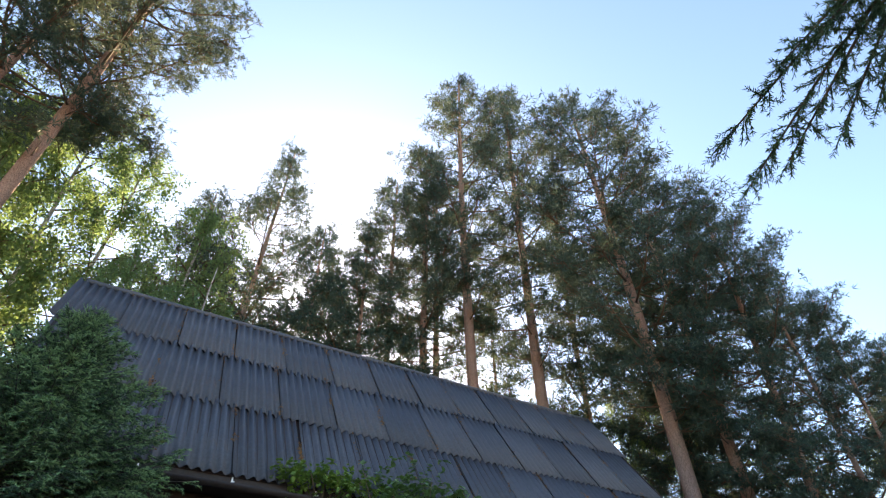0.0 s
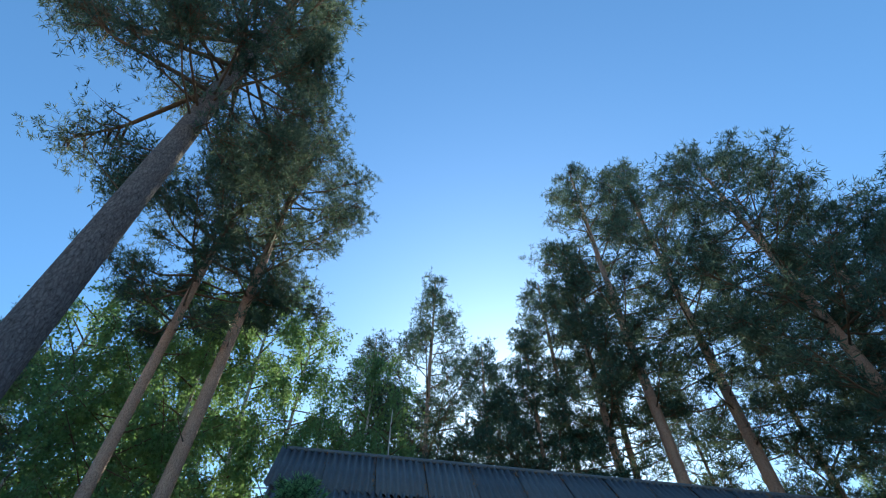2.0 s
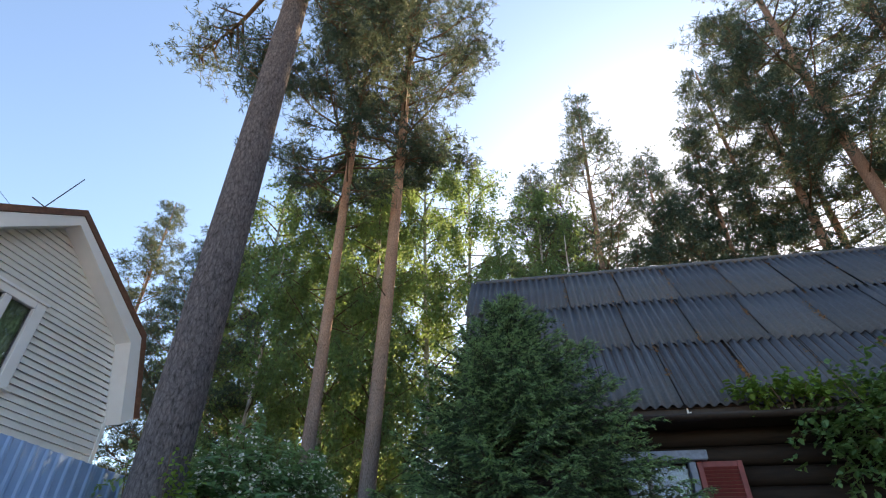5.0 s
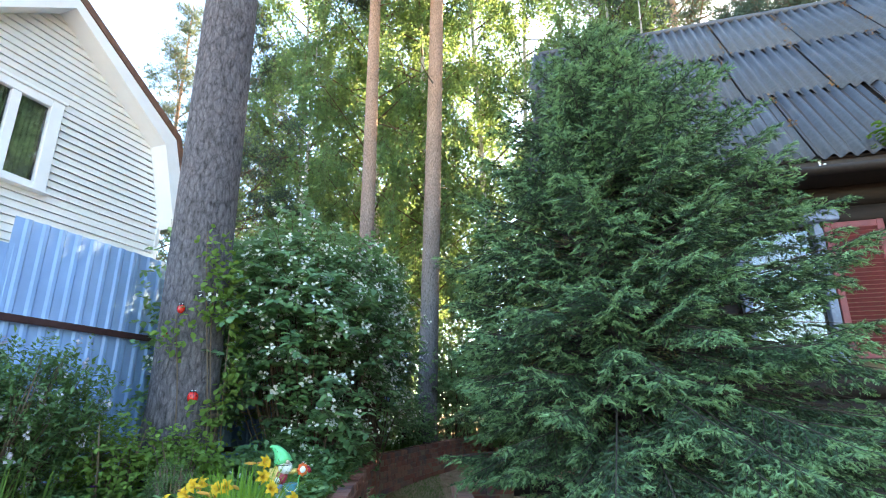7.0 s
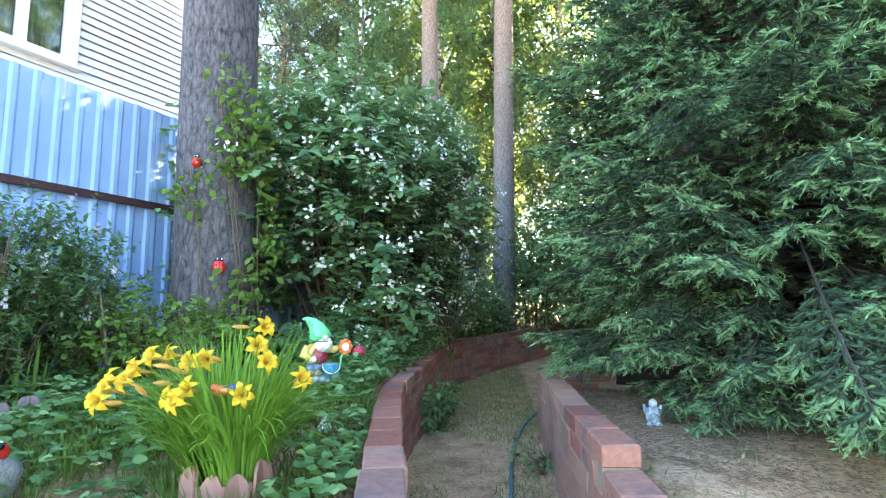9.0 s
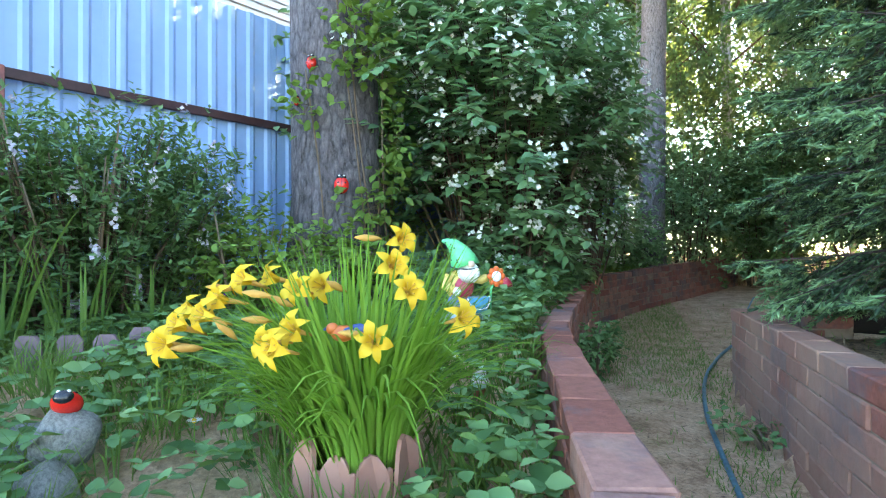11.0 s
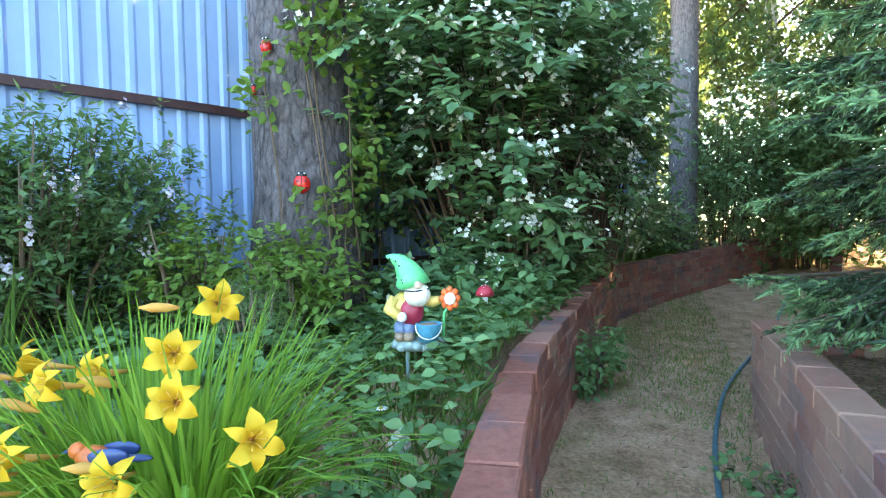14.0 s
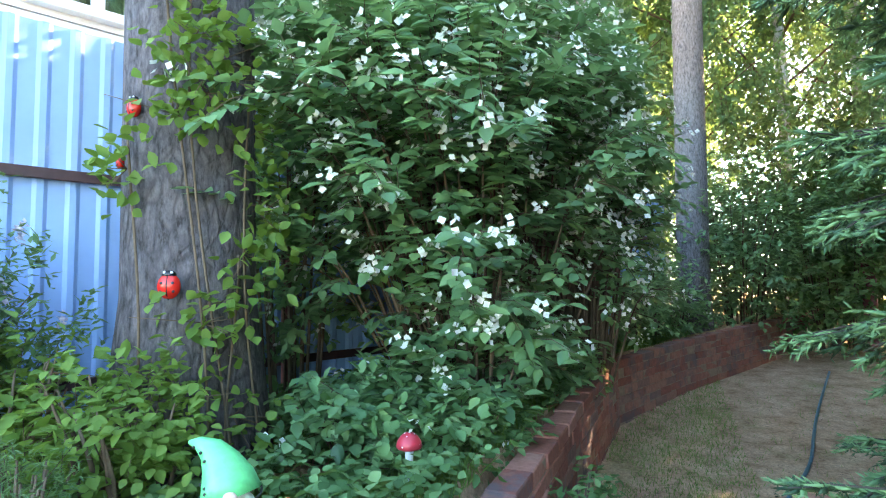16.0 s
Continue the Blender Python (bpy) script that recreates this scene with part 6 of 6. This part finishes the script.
M_STONE = stone_material()
rock(-5.05, 1.76, 0.42, (0.075, 0.075, 0.085), 1, "grey granite stone carrying a painted ladybug")
rock(-5.22, 1.65, 0.36, (0.10, 0.08, 0.075), 2, "rounded grey granite stone in the grass")
rock(-4.93, 1.75, 0.34, (0.06, 0.065, 0.07), 3, "rounded grey granite stone in the grass")
rock(-4.78, 1.70, 0.29, (0.07, 0.07, 0.06), 4, "rounded grey granite stone in the grass")
ladybug("ladybug_ornament", pose(-5.035, 1.765, 0.515, 38, 0, 88 - 180), 0.085, "red painted ladybug sitting on a granite stone")


def edging_stakes():
    m = plain("plum_plastic", (0.20, 0.13, 0.14), 0.6)
    for i, (x, y) in enumerate(((-5.95, 1.69), (-5.95, 1.57), (-5.93, 1.44), (-5.91, 1.31), (-6.08, 1.80), (-6.22, 1.88), (-5.9, 1.18))):
        bm = bmesh.new()
        o = [(-0.045, -0.08), (0.045, -0.08), (0.045, 0.10), (0.028, 0.125), (-0.028, 0.125), (-0.045, 0.10)]
        f = bm.faces.new([bm.verts.new((a, 0, b)) for a, b in o])
        ex = bmesh.ops.extrude_face_region(bm, geom=[f])
        bmesh.ops.translate(bm, verts=[v for v in ex["geom"] if isinstance(v, bmesh.types.BMVert)], vec=(0, 0.018, 0))
        bmesh.ops.recalc_face_normals(bm, faces=bm.faces)
        ob = part("edging_plate", bm, m, None, m=pose(x, y, ground_height(x, y) + 0.015, 4 * math.sin(i), 0, 80 + 9 * math.sin(i * 2)))
        tagged(ob, "plum-coloured plastic bed edging plate with a cut top", "edging", "edging plates by the iris")


edging_stakes()


def hose():
    pts = [(-3.9, 3.05), (-4.35, 3.4), (-4.85, 3.85), (-5.25, 4.2), (-5.62, 4.54), (-5.98, 4.92), (-6.36, 5.36), (-6.6, 5.72), (-6.87, 6.1), (-7.2, 6.75), (-7.75, 7.4), (-8.6, 8.6), (-9.3, 9.6)]
    c = bpy.data.curves.new("garden_hose", "CURVE")
    c.dimensions, c.bevel_depth, c.bevel_resolution = "3D", 0.012, 3
    sp = c.splines.new("NURBS")
    sp.points.add(len(pts) - 1)
    for q, (x, y) in zip(sp.points, pts):
        q.co = (x, y, path_height(x, y) + 0.016, 1)
    sp.use_endpoint_u, sp.order_u, sp.resolution_u = True, 4, 8
    c.materials.append(plain("blue_green_hose", (0.06, 0.15, 0.19), 0.45, 0, 0.4, 0.3, 30))
    tagged(new("garden_hose", c), "blue-green garden hose lying along the path", "hose")


hose()


def angel():
    bm = bmesh.new()
    blob(bm, (0, 0, 0.05), (0.036, 0.032, 0.052), 0)
    blob(bm, (0, -0.012, 0.112), (0.021, 0.021, 0.023), 0)
    for s in (-1, 1):
        blob(bm, (s * 0.032, 0.018, 0.068), (0.012, 0.008, 0.036), 0, (0, s * 18, 0), 12)
        tube_bm(bm, [(s * 0.03, -0.01, 0.08), (s * 0.024, -0.035, 0.06), (0, -0.038, 0.075)], [0.010, 0.009, 0.007], 8, 0)
        blob(bm, (s * 0.02, -0.035, 0.012), (0.018, 0.026, 0.013), 0, seg=10)
    me = bpy.data.meshes.new("figurine")
    bm.to_mesh(me)
    bm.free()
    k = Mat("weathered_grey_plaster", 0.7, 0, 0.3)
    f = k.noise(30, 3)
    k.color(k.ramp(f, [(0.4, (0.16, 0.20, 0.26)), (0.6, (0.52, 0.55, 0.58))]))
    me.materials.append(k.m)
    ob = new("figurine", me)
    ob.matrix_basis = pose(-4.40, 4.42, ground_height(-4.40, 4.42) - 0.005, 0, 0, 40)
    tagged(ob, "small weathered grey plaster angel figurine on the soil", "figurine")


angel()


def daisy(x, y, z, yaw):
    t = thing("daisy", pose(x, y, z - 0.1), "white daisy with a yellow centre", "flower", "daisies")
    P = np.zeros((14, 3)) + np.array([0, 0, 0.1])
    w = np.arange(14) * 2 * math.pi / 14
    leaves_object("petal_ring", P, np.c_[np.cos(w), np.sin(w), 0.1 + 0 * w], np.tile([0, 0, 1.0], (14, 1)), 0.024, 0.009, M_WHITE_PETAL, t, pose(0, 0, 0, 0, 0, 0), 0.6, 0.05, 0, True, "")
    b = bmesh.new()
    bmesh.ops.create_uvsphere(b, u_segments=10, v_segments=6, radius=0.007)
    part("centre", b, plain("daisy_yellow", (0.7, 0.45, 0.03)), t, m=pose(0, 0, 0.1))
    v, f = tube([(0, 0, -0.1), (0.005, 0, 0.0), (0, 0, 0.1)], [0.0018] * 3, 5)
    mesh_object("stem", v, f, M_LILY, t, True)


daisy(-5.28, 2.93, 0.50, 0)
daisy(-6.0, 3.62, 0.60, 0)
daisy(-5.1, 2.05, 0.42, 0)


def shell_ornament():
    """A small turban shell of pale rings on a clay foot."""
    x, y = -5.14, 2.95
    z = ground_height(x, y)
    t = thing("shell_ornament", pose(x, y, z, 0, 8, 30), "small pale green striped shell ornament on a clay foot", "ornament")
    zz = 0.022
    for i, r in enumerate((0.031, 0.033, 0.027, 0.019, 0.010)):
        part("whorl", lathe_bm([(r * 0.55, zz), (r, zz + 0.006), (r, zz + 0.011), (r * 0.6, zz + 0.017)], 16), gloss("shell_green", (0.40, 0.55, 0.42), 0.35) if i % 2 == 0 else gloss("shell_pink", (0.62, 0.50, 0.45), 0.35), t, smooth=True)
        zz += 0.0145
    part("foot", lathe_bm([(0.026, -0.01), (0.024, 0.012), (0.018, 0.024), (0.004, 0.026)], 14), plain("clay", (0.36, 0.13, 0.07), 0.8), t, smooth=True)


shell_ornament()


def purple_flower():
    x, y = -6.62, 2.13
    z = ground_height(x, y)
    h = 0.66 - z
    t = thing("purple_flower", pose(x, y, z), "single purple flower on a thin upright stem", "flower")
    v, f = tube([(0, 0, -0.03), (0.012, 0.004, h * 0.5), (0, 0, h)], [0.0028, 0.0024, 0.002], 6)
    mesh_object("stem", v, f, M_LILY, t, True)
    w = np.arange(8) * math.pi / 4
    leaves_object("petal_ring", np.tile([0, 0, h], (8, 1)), np.c_[np.cos(w), np.sin(w), 0.25 + 0.3 * (np.arange(8) % 2)], np.tile([0, 0, 1.0], (8, 1)), 0.034, 0.022, leaf_material("violet_petals", [(0, (0.20, 0.05, 0.55)), (1, (0.30, 0.10, 0.65))], 0.3, tint=(0.3, 0.1, 0.6)), t, None, 0.55, 0.1, 0.1, True, "")


purple_flower()


def antenna():
    m = Matrix.Translation((-11.68, 1.58, 0)) @ pose(0, 0, 0, 0, 0, 117.2)
    t = thing("roof_antenna", m @ pose(-0.15, 1.3, 7.94), "thin metal antenna with stay wires on the ridge", "antenna")
    mt = plain("grey_metal", (0.12, 0.12, 0.13), 0.4, 0.8)
    for nm, pts, r in (("mast", [(0, 0, -0.05), (0.78, 0.0, 1.95)], 0.013), ("boom", [(-0.02, 0, 0.72), (0.55, 0.1, 0.78)], 0.012), ("wire", [(0.05, 0, 0.15), (-2.2, 0.3, 1.2)], 0.005), ("wire", [(0.05, 0, 0.1), (1.2, 0.2, -0.1)], 0.006)):
        v, f = tube(pts, [r] * len(pts), 6)
        mesh_object(nm, v, f, mt, t, True)


antenna()


def near_spruce():
    """The spruce whose branch hangs in from the side at the start."""
    t = thing("spruce_tree", pose(3.4, -0.6, 0), "tall spruce whose sparse shoots hang over the garden", "tree")
    o = Vector((3.4, -0.6, 0))
    v, f = tube([(0, 0, -0.1), (0, 0, 3), (0.05, 0, 8)], [0.16, 0.12, 0.02], 12)
    mesh_object("trunk", v, f, M_TWIG, t, True)
    rng = np.random.default_rng(14)
    tubes, P, D = [], [], []
    root = Vector((1.72, 0.62, 3.30)) - o
    limb = [Vector((0, 0, 3.3)), Vector((-0.8, 0.6, 3.55)), root]
    tubes.append(tube(limb, [0.03, 0.02, 0.012], 6))
    ends = [(1.23, 1.47, 2.85), (1.34, 1.35, 2.87), (1.13, 1.38, 3.0), (1.47, 1.22, 2.87), (1.54, 1.09, 2.89), (1.28, 1.09, 3.11), (1.36, 0.97, 3.11), (1.53, 0.96, 2.98), (1.62, 0.9, 3.0), (1.5, 0.85, 3.2), (1.66, 1.0, 2.92)]
    for e in ends:
        e = Vector(e) - o
        mid = root.lerp(e, 0.5) + Vector((0, 0, 0.05))
        tubes.append(tube([root, mid, e], [0.008, 0.006, 0.003], 5))
        ln = (e - root).length
        for j in range(int(ln / 0.016)):
            q = 0.12 + 0.88 * (j + rng.uniform()) / int(ln / 0.016)
            b = root.lerp(mid, q * 2) if q < 0.5 else mid.lerp(e, q * 2 - 1)
            d = ((e - root).normalized() * 0.7 + Vector(tuple(rng.normal(size=3) * 0.55)) + Vector((0, 0, -0.35))).normalized()
            sl = rng.uniform(0.06, 0.11)
            P.append(tuple(b))
            D.append(tuple(d * sl))
            tubes.append(tube([b, b + d * sl], [0.002, 0.001], 3))
        P.append(tuple(e))
        D.append(tuple((e - mid).normalized() * 0.09))
    for k in range(70):
        z = 1.6 + 0.09 * k
        w = k * 2.4
        ln = 1.5 * (1 - k / 78)
        d = Vector((math.cos(w), math.sin(w), -0.15))
        tubes.append(tube([Vector((0, 0, z)), Vector((0, 0, z)) + d * ln], [0.012, 0.004], 4))
        for j in range(12):
            b = Vector((0, 0, z)) + d * ln * rng.uniform(0.3, 1)
            P.append(tuple(b))
            D.append(tuple((d + Vector(tuple(rng.normal(size=3) * 0.6))).normalized() * 0.13))
    tagged(tubes_object("branchwork", tubes, M_TWIG, t), kind="stuff")
    P, D = np.array(P), np.array(D)
    spindles("crown_wool", P, D, 0.003, M_SPRUCE, t)
    idx = np.repeat(np.arange(len(P)), 46)
    n = len(idx)
    dn = unit(D)[idx]
    leaves_object("crown", P[idx] + D[idx] * rng.uniform(0, 1, n)[:, None], dn * 0.7 + sphere_dirs(rng, n) * 0.7, sphere_dirs(rng, n), 0.023, 0.0036, M_SPRUCE, t, None, 0.4, 0.0)


near_spruce()


def garden_stick():
    v, f = tube([(0, 0, -0.1), (0.01, 0, 0.2), (0.0, 0.01, 0.42)], [0.011, 0.010, 0.008], 8)
    tagged(mesh_object("garden_stick", v, f, plain("pale_wood", (0.34, 0.24, 0.17), 0.8), None, True, pose(-5.2, 1.44, 0.28)), "thin pale wooden stick standing in the bed", "stick")


garden_stick()


def hanging_pot(u, z, seed):
    m = HOUSE @ Vector((u, 8.22, z))
    t = thing("flower_pot", pose(*m), "round terracotta pot of red geraniums hung on the log wall", "pot")
    part("bowl", lathe_bm([(0.03, -0.16), (0.10, -0.12), (0.135, -0.04), (0.13, 0.02), (0.12, 0.02), (0.12, -0.03), (0.01, -0.05)], 20), plain("terracotta", (0.45, 0.15, 0.08), 0.8), t, smooth=True)
    part("hook", box_bm(0.02, 0.28, 0.02, (0, 0.16, -0.05)), M_DARKWOOD, t)
    rng = np.random.default_rng(seed)
    n = 160
    leaves_object("foliage", rng.normal(size=(n, 3)) * 0.07 + np.array([0, 0, 0.07]), sphere_dirs(rng, n), np.tile([0, 0, 1.0], (n, 1)), 0.05, 0.05, M_SHRUB, t, None, 0.5, 0.1, 0.1, True)
    n = 60
    leaves_object("blossom", rng.normal(size=(n, 3)) * 0.05 + np.array([0, 0, 0.15]), sphere_dirs(rng, n), sphere_dirs(rng, n), 0.025, 0.022, leaf_material("red_petals_%d" % seed, [(0, (0.5, 0.02, 0.02)), (1, (0.65, 0.04, 0.03))], 0.2, tint=(0.6, 0.05, 0.03)), t, None, 0.5, 0.1, 0, True)


hanging_pot(2.95, 1.78, 1)
hanging_pot(2.25, 1.48, 2)
